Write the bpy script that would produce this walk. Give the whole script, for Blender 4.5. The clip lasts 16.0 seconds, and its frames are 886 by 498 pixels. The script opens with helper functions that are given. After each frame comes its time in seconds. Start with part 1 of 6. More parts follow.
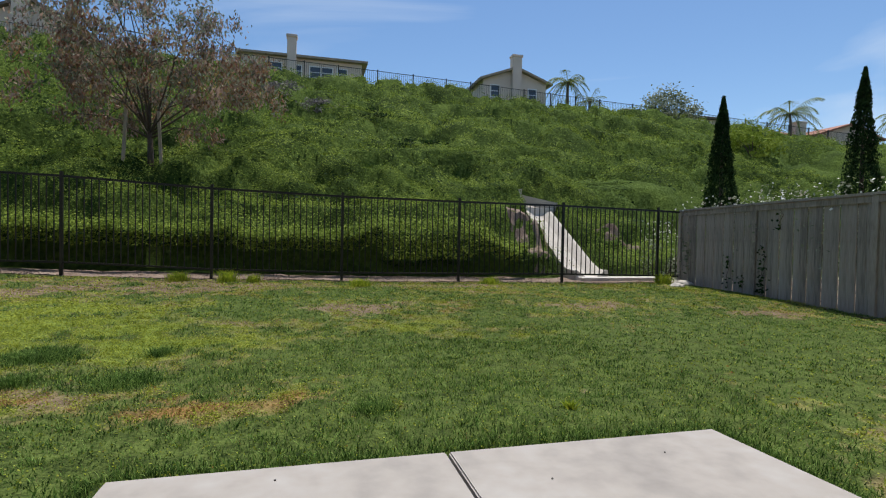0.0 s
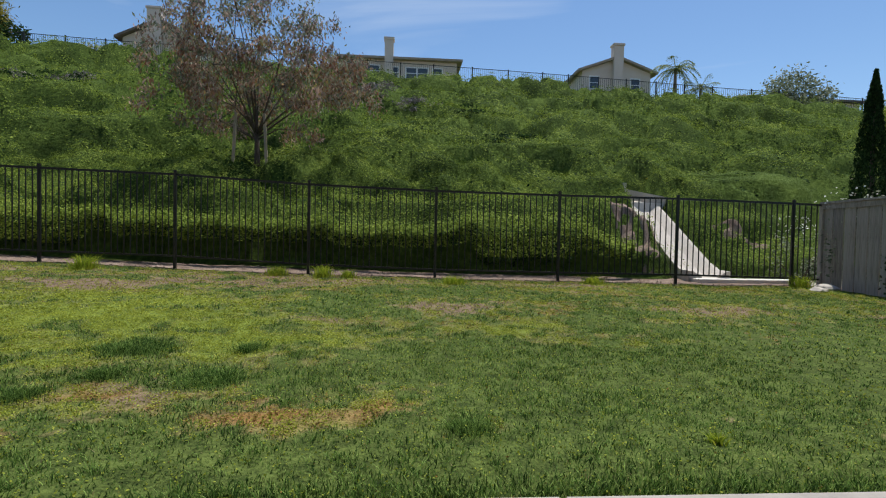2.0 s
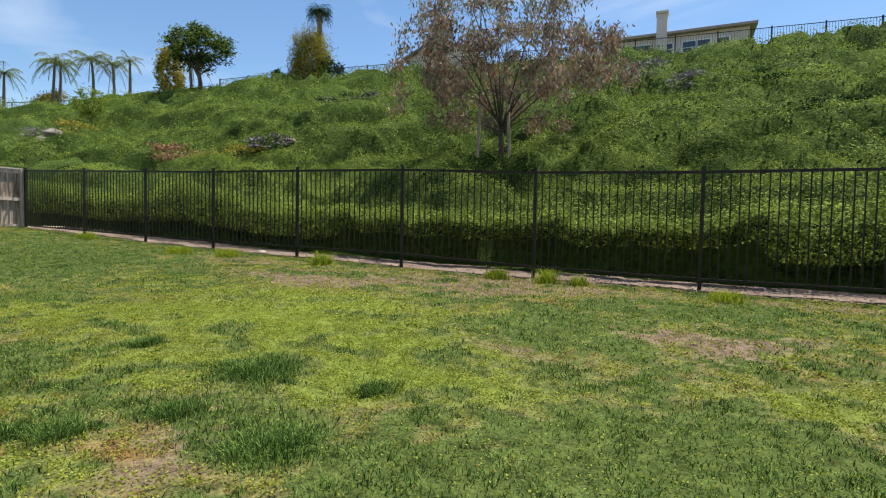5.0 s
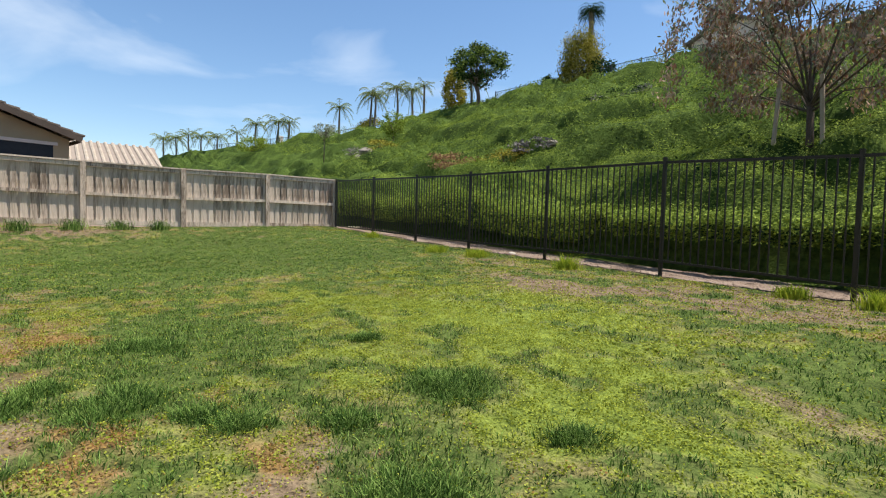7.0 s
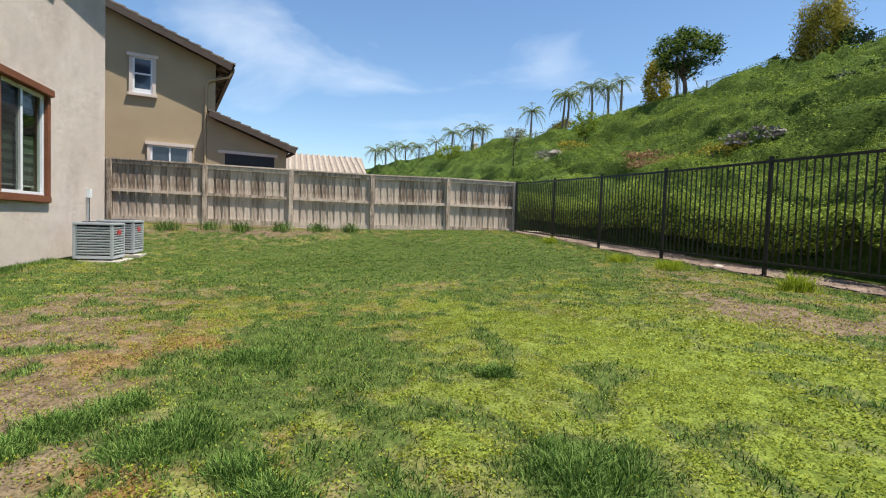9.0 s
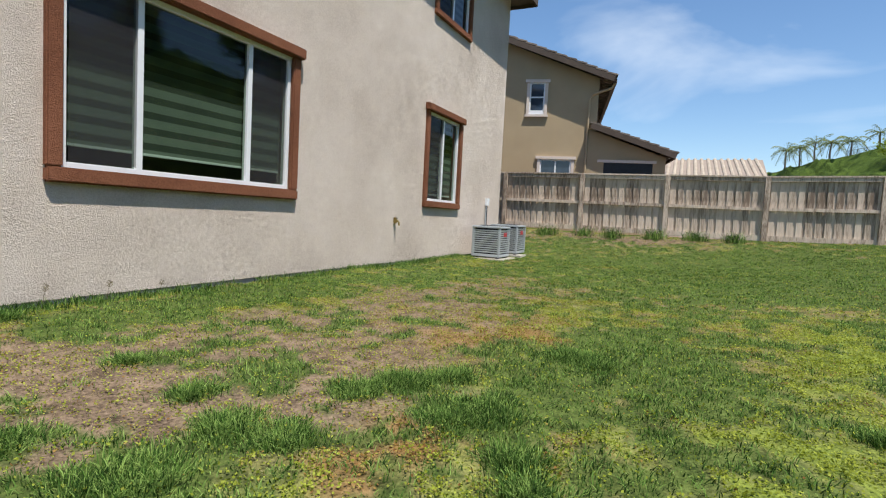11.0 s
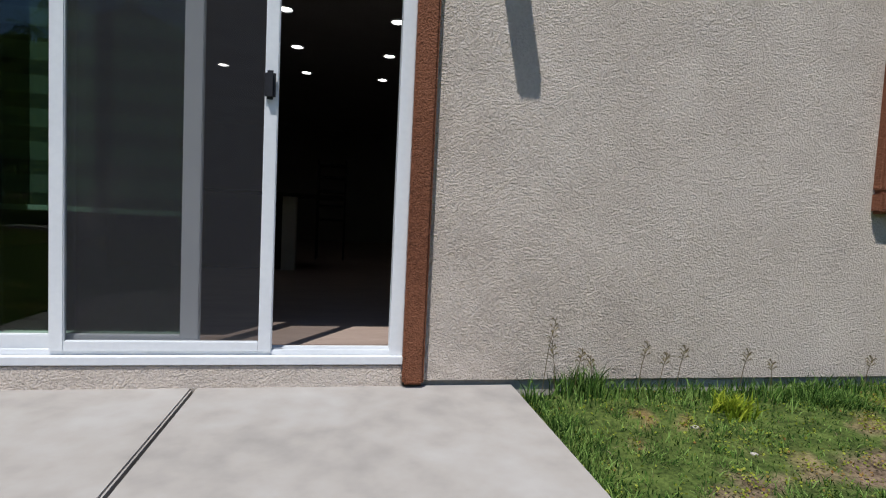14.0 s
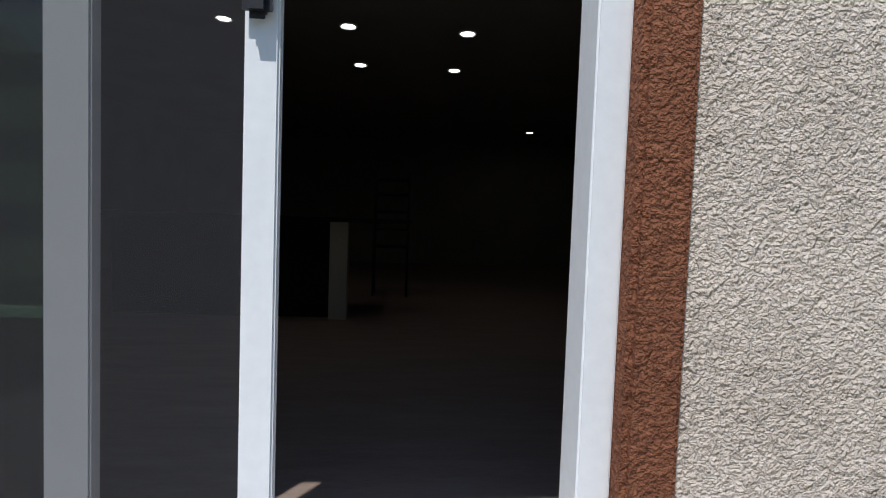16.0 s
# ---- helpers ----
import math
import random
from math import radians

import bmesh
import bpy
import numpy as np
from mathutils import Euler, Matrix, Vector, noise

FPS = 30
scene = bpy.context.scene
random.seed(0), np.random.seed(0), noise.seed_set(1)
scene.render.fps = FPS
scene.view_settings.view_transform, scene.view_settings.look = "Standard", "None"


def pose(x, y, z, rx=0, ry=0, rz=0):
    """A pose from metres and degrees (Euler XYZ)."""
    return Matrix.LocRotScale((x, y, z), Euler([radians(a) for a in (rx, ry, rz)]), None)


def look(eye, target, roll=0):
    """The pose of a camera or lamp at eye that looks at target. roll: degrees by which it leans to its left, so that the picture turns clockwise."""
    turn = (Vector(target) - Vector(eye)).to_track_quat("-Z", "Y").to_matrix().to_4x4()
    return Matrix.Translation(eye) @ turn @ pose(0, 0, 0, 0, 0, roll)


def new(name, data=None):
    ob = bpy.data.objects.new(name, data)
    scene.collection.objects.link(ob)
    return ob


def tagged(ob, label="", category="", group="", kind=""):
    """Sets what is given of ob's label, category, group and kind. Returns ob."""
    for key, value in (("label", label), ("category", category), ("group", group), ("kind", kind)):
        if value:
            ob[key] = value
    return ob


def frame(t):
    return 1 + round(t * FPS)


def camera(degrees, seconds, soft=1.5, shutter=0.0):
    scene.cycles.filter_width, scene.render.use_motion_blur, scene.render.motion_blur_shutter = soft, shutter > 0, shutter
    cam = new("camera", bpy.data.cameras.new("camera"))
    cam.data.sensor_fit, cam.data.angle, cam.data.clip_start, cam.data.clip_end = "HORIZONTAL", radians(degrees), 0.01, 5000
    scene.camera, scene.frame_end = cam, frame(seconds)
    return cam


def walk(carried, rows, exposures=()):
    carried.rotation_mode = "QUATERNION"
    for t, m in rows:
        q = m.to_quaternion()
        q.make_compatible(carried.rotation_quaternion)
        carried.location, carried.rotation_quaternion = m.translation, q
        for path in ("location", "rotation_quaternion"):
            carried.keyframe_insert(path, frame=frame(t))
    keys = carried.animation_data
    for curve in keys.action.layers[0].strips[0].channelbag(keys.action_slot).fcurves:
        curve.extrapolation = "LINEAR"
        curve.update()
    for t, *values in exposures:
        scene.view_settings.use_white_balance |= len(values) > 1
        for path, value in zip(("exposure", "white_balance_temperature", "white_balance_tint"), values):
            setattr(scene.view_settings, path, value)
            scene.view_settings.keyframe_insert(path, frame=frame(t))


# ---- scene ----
cam = camera(81.0, 16.0, soft=1.15)
PATH = [
    (0, (-0.018, 0.0, 1.051), (0.481, 1.936, 1.005), 1.1),
    (0.5, (-0.017, 0.025, 1.026), (0.38, 1.984, 0.98), 1.1),
    (1, (-0.055, 0.071, 1.041), (0.306, 2.037, 0.995), 1.2),
    (1.5, (0.023, 0.278, 0.95), (0.335, 2.253, 0.9), 1.2),
    (2, (0.031, 0.523, 0.991), (0.177, 2.517, 0.934), 1.2),
    (2.5, (0.015, 0.791, 1.016), (0.033, 2.79, 0.955), 1.2),
    (3, (0.08, 1.109, 0.975), (-0.08, 3.102, 0.906), 1.3),
    (3.5, (0.14, 1.445, 0.934), (-0.235, 3.408, 0.86), 1.0),
    (3.7, (0.192, 1.598, 0.95), (-0.203, 3.557, 0.876), 0.9),
    (5.8, (0.428, 2.668, 0.978), (-0.742, 4.287, 0.888), 0.9),
    (6, (0.436, 2.752, 0.973), (-0.798, 4.324, 0.883), 0.8),
    (6.5, (0.409, 2.904, 0.961), (-1.01, 4.311, 0.868), 1.3),
    (7, (0.239, 3.089, 0.939), (-1.373, 4.269, 0.847), 1.6),
    (7.5, (0.135, 3.364, 0.929), (-1.564, 4.416, 0.837), 1.7),
    (8, (-0.046, 3.487, 0.957), (-1.833, 4.38, 0.857), 1.7),
    (8.2, (-0.125, 3.523, 0.96), (-1.941, 4.355, 0.86), 1.7),
    (10.3, (-0.644, 4.274, 0.924), (-2.626, 4.033, 0.81), 2.9),
    (10.5, (-0.646, 4.275, 0.925), (-2.604, 3.883, 0.807), 2.9),
    (11, (-0.598, 4.165, 0.897), (-2.402, 3.311, 0.77), 3.0),
    (11.5, (-0.489, 3.938, 0.888), (-2.009, 2.646, 0.75), 3.2),
    (12, (-0.333, 3.677, 0.883), (-1.555, 2.1, 0.743), 3.3),
    (12.3, (-0.249, 3.481, 0.838), (-1.308, 1.789, 0.705), 3.2),
    (12.5, (-0.227, 3.324, 0.822), (-1.151, 1.556, 0.688), 3.2),
    (13, (-0.148, 2.933, 0.812), (-0.683, 1.01, 0.687), 2.9),
    (13.5, (-0.039, 2.519, 0.849), (-0.428, 0.561, 0.716), 2.8),
    (14, (-0.003, 2.029, 0.867), (-0.364, 0.066, 0.743), 2.8),
    (14.5, (0.072, 1.605, 0.915), (-0.156, -0.379, 0.814), 2.5),
    (15, (0.116, 1.241, 0.985), (-0.089, -0.745, 0.873), 2.6),
    (15.5, (0.084, 0.813, 0.995), (-0.096, -1.176, 0.894), 2.2),
    (16, (0.114, 0.442, 1.026), (-0.041, -1.55, 0.929), 2.0),
]
walk(cam, [(t, look(eye, target, roll)) for t, eye, target, roll in PATH],
     [(0, 0.1, 6600, 10), (1.5, 0.1, 6600, 10), (3.5, 0.4, 6700, 10), (7, 0.6, 6900, 10), (8, 0.65, 6900, 10), (10.5, 0.5, 6700, 10), (11.5, 0.4, 6600, 10), (12.5, 0.1, 6300, 10), (14.5, -0.06, 6300, 10), (15.2, 0.0, 6300, 10), (15.6, 0.2, 6300, 10), (16, 0.28, 6300, 10)])


# world, sun and sky
SUN_EL, SUN_AZ = radians(68.5), radians(32)   # azimuth from +y towards +x
world = bpy.data.worlds.new("world")
scene.world = world
world.use_nodes = True
wn, wl = world.node_tree.nodes, world.node_tree.links
wn.clear()
sky = wn.new("ShaderNodeTexSky")
sky.sky_type, sky.sun_disc, sky.sun_elevation, sky.sun_rotation = "NISHITA", False, SUN_EL, SUN_AZ
sky.air_density, sky.dust_density, sky.ozone_density = 1.0, 0.3, 3.0
tc = wn.new("ShaderNodeTexCoord")
mp = wn.new("ShaderNodeMapping")
mp.inputs["Scale"].default_value = (1.2, 1.6, 5.0)
mp.inputs["Rotation"].default_value = (0.25, 0.2, 0.6)
cn = wn.new("ShaderNodeTexNoise")
cn.inputs["Scale"].default_value, cn.inputs["Detail"].default_value, cn.inputs["Distortion"].default_value = 1.3, 7.0, 0.7
cr = wn.new("ShaderNodeMapRange")
cr.inputs["From Min"].default_value, cr.inputs["From Max"].default_value, cr.inputs["To Max"].default_value = 0.54, 0.86, 0.62
cm = wn.new("ShaderNodeMix")
cm.data_type = "RGBA"
cm.inputs["B"].default_value = (7.6, 8.3, 9.0, 1)
bg = wn.new("ShaderNodeBackground")
bg.inputs["Strength"].default_value = 0.105
wo = wn.new("ShaderNodeOutputWorld")
wl.new(tc.outputs["Generated"], mp.inputs["Vector"])
wl.new(mp.outputs["Vector"], cn.inputs["Vector"])
wl.new(cn.outputs["Fac"], cr.inputs["Value"])
wl.new(cr.outputs["Result"], cm.inputs["Factor"])
hs = wn.new("ShaderNodeHueSaturation")
hs.inputs["Saturation"].default_value, hs.inputs["Value"].default_value = 1.12, 1.15
wl.new(sky.outputs["Color"], hs.inputs["Color"])
wl.new(hs.outputs["Color"], cm.inputs["A"])
wl.new(cm.outputs["Result"], bg.inputs["Color"])
wl.new(bg.outputs["Background"], wo.inputs["Surface"])
sun = new("sun", bpy.data.lights.new("sun", "SUN"))
sun.data.energy, sun.data.angle, sun.data.color = 5.0, radians(0.53), (1.0, 0.96, 0.9)
sun_from = Vector((math.sin(SUN_AZ) * math.cos(SUN_EL), math.cos(SUN_AZ) * math.cos(SUN_EL), math.sin(SUN_EL)))
sun.matrix_world = look(sun_from * 60, (0, 0, 0))


# ---- materials ----
def material(name, colors, rough=0.8, scale=4.0, fine=60.0, bump=0.2, bump_scale=None, metal=0.0, depth=0.01, spec=0.3, island=0.0, obj=0.0, stretch=(1, 1, 1), grain=None):
    """colors: two or three base colours mixed by coarse and fine noise."""
    m = bpy.data.materials.new(name)
    m.use_nodes = True
    n, l = m.node_tree.nodes, m.node_tree.links
    p = n["Principled BSDF"]
    p.inputs["Roughness"].default_value, p.inputs["Metallic"].default_value = rough, metal
    p.inputs["Specular IOR Level"].default_value = spec
    geo = n.new("ShaderNodeTexCoord")
    mpn = n.new("ShaderNodeMapping")
    mpn.inputs["Scale"].default_value = stretch
    l.new(geo.outputs["Object"], mpn.inputs["Vector"])
    a, b = n.new("ShaderNodeTexNoise"), n.new("ShaderNodeTexNoise")
    a.inputs["Scale"].default_value, a.inputs["Detail"].default_value = scale, 5
    b.inputs["Scale"].default_value, b.inputs["Detail"].default_value = fine, 4
    l.new(mpn.outputs["Vector"], a.inputs["Vector"])
    l.new(mpn.outputs["Vector"], b.inputs["Vector"])
    add = n.new("ShaderNodeMath")
    add.operation = "MULTIPLY_ADD"
    add.inputs[1].default_value = 0.45
    l.new(b.outputs["Fac"], add.inputs[0])
    half = n.new("ShaderNodeMath")
    half.operation = "MULTIPLY"
    half.inputs[1].default_value = 0.55
    l.new(a.outputs["Fac"], half.inputs[0])
    l.new(half.outputs[0], add.inputs[2])
    last = add
    for amount, source in ((island, "island"), (obj, "object")):
        if amount:
            src = n.new("ShaderNodeNewGeometry" if source == "island" else "ShaderNodeObjectInfo")
            out = src.outputs["Random Per Island"] if source == "island" else src.outputs["Random"]
            k = n.new("ShaderNodeMath")
            k.operation = "SUBTRACT"
            l.new(out, k.inputs[0])
            k.inputs[1].default_value = 0.5
            j = n.new("ShaderNodeMath")
            j.operation = "MULTIPLY_ADD"
            j.inputs[1].default_value = amount
            l.new(k.outputs[0], j.inputs[0])
            l.new(last.outputs[0], j.inputs[2])
            last = j
    ramp = n.new("ShaderNodeValToRGB")
    cols = [(*c, 1) for c in colors]
    el = ramp.color_ramp.elements
    el[0].position, el[1].position = 0.32, 0.68
    el[0].color, el[1].color = cols[0], cols[-1]
    if len(cols) > 2:
        el.new(0.5).color = cols[1]
    l.new(last.outputs[0], ramp.inputs["Fac"])
    l.new(ramp.outputs["Color"], p.inputs["Base Color"])
    if bump:
        bp = n.new("ShaderNodeBump")
        bp.inputs["Strength"].default_value, bp.inputs["Distance"].default_value = bump, depth
        if bump_scale:
            c = n.new("ShaderNodeTexNoise")
            c.inputs["Scale"].default_value, c.inputs["Detail"].default_value, c.inputs["Roughness"].default_value = bump_scale, *(grain or (6, 0.72))
            l.new(mpn.outputs["Vector"], c.inputs["Vector"])
            l.new(c.outputs["Fac"], bp.inputs["Height"])
        else:
            l.new(b.outputs["Fac"], bp.inputs["Height"])
        l.new(bp.outputs["Normal"], p.inputs["Normal"])
    return m


def see_through(name, tint, gloss_rough=0.02, ior=1.5):
    """A thin pane: clear, with a mirror reflection by Fresnel."""
    m = bpy.data.materials.new(name)
    m.use_nodes = True
    n, l = m.node_tree.nodes, m.node_tree.links
    n.clear()
    o, mix = n.new("ShaderNodeOutputMaterial"), n.new("ShaderNodeMixShader")
    t, g, f = n.new("ShaderNodeBsdfTransparent"), n.new("ShaderNodeBsdfGlossy"), n.new("ShaderNodeFresnel")
    t.inputs["Color"].default_value = (*tint, 1)
    g.inputs["Roughness"].default_value = gloss_rough
    f.inputs["IOR"].default_value = ior
    l.new(f.outputs[0], mix.inputs[0])
    l.new(t.outputs[0], mix.inputs[1])
    l.new(g.outputs[0], mix.inputs[2])
    l.new(mix.outputs[0], o.inputs["Surface"])
    return m


def screen_mesh(name):
    m = bpy.data.materials.new(name)
    m.use_nodes = True
    n, l = m.node_tree.nodes, m.node_tree.links
    n.clear()
    o, mix = n.new("ShaderNodeOutputMaterial"), n.new("ShaderNodeMixShader")
    t, d = n.new("ShaderNodeBsdfTransparent"), n.new("ShaderNodeBsdfDiffuse")
    d.inputs["Color"].default_value = (0.05, 0.05, 0.054, 1)
    mix.inputs[0].default_value = 0.5
    l.new(t.outputs[0], mix.inputs[1])
    l.new(d.outputs[0], mix.inputs[2])
    l.new(mix.outputs[0], o.inputs["Surface"])
    return m


def glowing(name, color, strength):
    m = bpy.data.materials.new(name)
    m.use_nodes = True
    p = m.node_tree.nodes["Principled BSDF"]
    p.inputs["Emission Color"].default_value, p.inputs["Emission Strength"].default_value = (*color, 1), strength
    return m




def stucco(name, colors, depth):
    """Sprayed stucco: raised dashes with hollows between, on a slightly wavy coat."""
    m = material(name, colors, 0.92, 0.9, 70, 1.0, 40, depth=depth, spec=0.1)
    n, l = m.node_tree.nodes, m.node_tree.links
    bp = [k for k in n if k.type == "BUMP"][0]
    mpn = [k for k in n if k.type == "MAPPING"][0]
    total = None
    for scale, detail, lo, hi, amount in ((100, 2.5, 0.36, 0.64, 0.7), (34, 4, 0.5, 0.64, 0.55), (13, 5, 0.6, 0.66, 0.5)):
        t, r = n.new("ShaderNodeTexNoise"), n.new("ShaderNodeMapRange")
        t.inputs["Scale"].default_value, t.inputs["Detail"].default_value, t.inputs["Roughness"].default_value = scale, detail, 0.62
        r.interpolation_type = "SMOOTHSTEP"
        r.inputs["From Min"].default_value, r.inputs["From Max"].default_value, r.inputs["To Max"].default_value = lo, hi, amount
        l.new(mpn.outputs["Vector"], t.inputs["Vector"])
        l.new(t.outputs["Fac"], r.inputs["Value"])
        if total is None:
            total = r.outputs["Result"]
        else:
            a = n.new("ShaderNodeMath")
            a.operation = "ADD"
            l.new(total, a.inputs[0])
            l.new(r.outputs["Result"], a.inputs[1])
            total = a.outputs[0]
    patch, span, mul = n.new("ShaderNodeTexNoise"), n.new("ShaderNodeMapRange"), n.new("ShaderNodeMath")
    patch.inputs["Scale"].default_value, patch.inputs["Detail"].default_value = 4.5, 4
    span.inputs["From Min"].default_value, span.inputs["From Max"].default_value, span.inputs["To Min"].default_value = 0.35, 0.65, 0.68
    mul.operation = "MULTIPLY"
    l.new(mpn.outputs["Vector"], patch.inputs["Vector"])
    l.new(patch.outputs["Fac"], span.inputs["Value"])
    l.new(total, mul.inputs[0])
    l.new(span.outputs["Result"], mul.inputs[1])
    l.new(mul.outputs[0], bp.inputs["Height"])
    return m


STUCCO = stucco("stucco_beige", [(0.545, 0.462, 0.395), (0.685, 0.597, 0.523), (0.77, 0.685, 0.612)], 0.011)
TRIM_BROWN = stucco("trim_brown", [(0.14, 0.056, 0.033), (0.23, 0.094, 0.053), (0.29, 0.125, 0.075)], 0.008)
STUCCO_TAN = material("stucco_tan", [(0.36, 0.28, 0.18), (0.43, 0.34, 0.22)], 0.92, 1.2, 60, 0.4, depth=0.01, spec=0.1)
STUCCO_PALE = material("stucco_pale", [(0.58, 0.5, 0.44), (0.68, 0.6, 0.54)], 0.92, 0.7, 30, 0.3, spec=0.1)
VINYL = material("white_vinyl", [(0.7, 0.72, 0.75), (0.78, 0.8, 0.82)], 0.4, 3, 40, 0.05, spec=0.4)
ALUMINIUM = material("grey_aluminium", [(0.42, 0.45, 0.47), (0.5, 0.52, 0.54)], 0.45, 4, 50, 0.05, metal=0.3)
CONCRETE = material("pale_concrete", [(0.25, 0.235, 0.222), (0.33, 0.308, 0.286), (0.375, 0.36, 0.345)], 0.9, 1.6, 7, 0.25, 120, depth=0.002, spec=0.15)
CONCRETE_PALE = material("headwall_concrete", [(0.5, 0.47, 0.43), (0.66, 0.63, 0.58)], 0.9, 1.5, 20, 0.3)
CONCRETE_DIM = material("weathered_concrete", [(0.36, 0.33, 0.29), (0.5, 0.47, 0.42)], 0.92, 2.2, 40, 0.3, spec=0.1)
CONCRETE_SOILED = material("soiled_concrete", [(0.13, 0.12, 0.11), (0.26, 0.245, 0.225)], 0.95, 3, 30, 0.3, spec=0.1)
JOINT = material("joint_dark", [(0.05, 0.045, 0.04), (0.1, 0.09, 0.08)], 0.95, 6, 60, 0.3)
IRON = material("black_iron", [(0.008, 0.009, 0.008), (0.02, 0.02, 0.018)], 0.42, 8, 80, 0.1, spec=0.4)
FENCE_WOOD = material("weathered_cedar", [(0.2, 0.15, 0.115), (0.56, 0.46, 0.375), (0.68, 0.575, 0.48)], 0.9, 3.0, 14, 0.4, spec=0.1, obj=0.22, stretch=(4, 4, 0.7))
FENCE_GREY = material("grey_cedar", [(0.2, 0.175, 0.15), (0.34, 0.3, 0.26), (0.41, 0.365, 0.32)], 0.9, 3.0, 14, 0.4, spec=0.1, obj=0.2, stretch=(4, 4, 0.7))
BARK = material("bark", [(0.05, 0.035, 0.025), (0.14, 0.11, 0.085)], 0.95, 6, 50, 0.8, depth=0.02, stretch=(3, 3, 0.6))
PALM_BARK = material("palm_bark", [(0.12, 0.1, 0.08), (0.24, 0.2, 0.16)], 0.95, 3, 25, 0.8, stretch=(0.5, 0.5, 4))
STAKE = material("stake_wood", [(0.3, 0.24, 0.18), (0.42, 0.35, 0.27)], 0.9, 4, 40, 0.3)
DIRT = material("pink_dirt", [(0.1, 0.072, 0.055), (0.22, 0.165, 0.13), (0.34, 0.27, 0.22)], 0.97, 2.2, 35, 0.9, depth=0.03, spec=0.05)
ROCK = material("pale_rock", [(0.16, 0.14, 0.12), (0.32, 0.28, 0.24)], 0.95, 2, 20, 0.7, depth=0.03)
ROOF_TILE = material("grey_brown_roof_tile", [(0.13, 0.105, 0.085), (0.26, 0.215, 0.18)], 0.9, 2, 20, 0.5, obj=0.25, island=0.3)
ROOF_RED = material("clay_roof_tile", [(0.28, 0.13, 0.09), (0.4, 0.2, 0.14)], 0.9, 2, 20, 0.5, island=0.3)
ROOF_STRIPE = material("pale_barrel_tile", [(0.28, 0.23, 0.18), (0.42, 0.36, 0.29)], 0.9, 2, 20, 0.3, island=0.3)
FASCIA = material("dark_fascia", [(0.06, 0.045, 0.035), (0.1, 0.075, 0.06)], 0.8, 3, 30, 0.2)
AC_GREY = material("grey_enamel", [(0.36, 0.39, 0.41), (0.44, 0.47, 0.49)], 0.5, 3, 40, 0.05, spec=0.4)
AC_DARK = material("dark_coil", [(0.008, 0.009, 0.01), (0.02, 0.02, 0.022)], 0.6, 20, 200, 0.4)
RED = material("red_badge", [(0.4, 0.03, 0.04), (0.5, 0.05, 0.06)], 0.5, 10, 60, 0)
BLACK = material("black_plastic", [(0.012, 0.012, 0.014), (0.025, 0.025, 0.03)], 0.45, 8, 80, 0.1)
BRASS = material("brass", [(0.35, 0.24, 0.08), (0.45, 0.33, 0.13)], 0.45, 10, 60, 0.1, metal=0.8)
BLIND = material("blind_fabric", [(0.17, 0.2, 0.18), (0.22, 0.25, 0.225)], 0.9, 4, 60, 0.1)
BLIND_DARK = material("blind_sheer", [(0.05, 0.06, 0.053), (0.075, 0.09, 0.08)], 0.9, 4, 60, 0.1)
FLOOR_WOOD = material("floor_wood", [(0.25, 0.19, 0.16), (0.36, 0.28, 0.24)], 0.5, 3, 30, 0.1, stretch=(1, 6, 1))
ROOM_PAINT = material("room_paint", [(0.3, 0.29, 0.27), (0.36, 0.35, 0.33)], 0.9, 2, 40, 0.05)
CABINET_PAINT = material("cabinet_paint", [(0.6, 0.58, 0.54), (0.68, 0.66, 0.62)], 0.5, 2, 30, 0.05)
GLASS = see_through("window_glass", (0.33, 0.46, 0.38), ior=1.58)
SCREEN = screen_mesh("insect_screen")
LAMP_DISC = glowing("lamp_disc", (1.0, 0.95, 0.88), 7.0)


def leaf_material(name, colors, rough=0.8, trans=0.25, island=0.42):
    m = material(name, colors, rough, 0.35, 6, 0, spec=0.08, island=island)
    n, l = m.node_tree.nodes, m.node_tree.links
    p = n["Principled BSDF"]
    t, mix = n.new("ShaderNodeBsdfTranslucent"), n.new("ShaderNodeMixShader")
    mix.inputs[0].default_value = trans
    ramp = [k for k in n if k.type == "VALTORGB"][0]
    l.new(ramp.outputs["Color"], t.inputs["Color"])
    l.new(p.outputs[0], mix.inputs[1])
    l.new(t.outputs[0], mix.inputs[2])
    l.new(mix.outputs[0], n["Material Output"].inputs["Surface"])
    return m


LEAF_COVER = leaf_material("groundcover_leaf", [(0.085, 0.13, 0.018), (0.18, 0.25, 0.036), (0.29, 0.37, 0.068)], island=0.34)
LEAF_BRIGHT = leaf_material("bright_leaf", [(0.13, 0.185, 0.018), (0.2, 0.27, 0.035), (0.28, 0.35, 0.065)], island=0.3)
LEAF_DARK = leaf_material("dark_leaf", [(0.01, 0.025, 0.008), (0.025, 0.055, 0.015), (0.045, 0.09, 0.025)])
LEAF_OLIVE = leaf_material("olive_leaf", [(0.12, 0.15, 0.09), (0.25, 0.29, 0.19), (0.4, 0.42, 0.31)])
LEAF_DRY = leaf_material("withered_leaf", [(0.22, 0.165, 0.13), (0.36, 0.27, 0.215), (0.5, 0.34, 0.27)])
LEAF_YELLOW = leaf_material("yellow_leaf", [(0.14, 0.13, 0.02), (0.3, 0.27, 0.04), (0.42, 0.36, 0.07)])
LEAF_PALM = leaf_material("palm_leaf", [(0.08, 0.12, 0.035), (0.17, 0.22, 0.08), (0.28, 0.31, 0.15)])
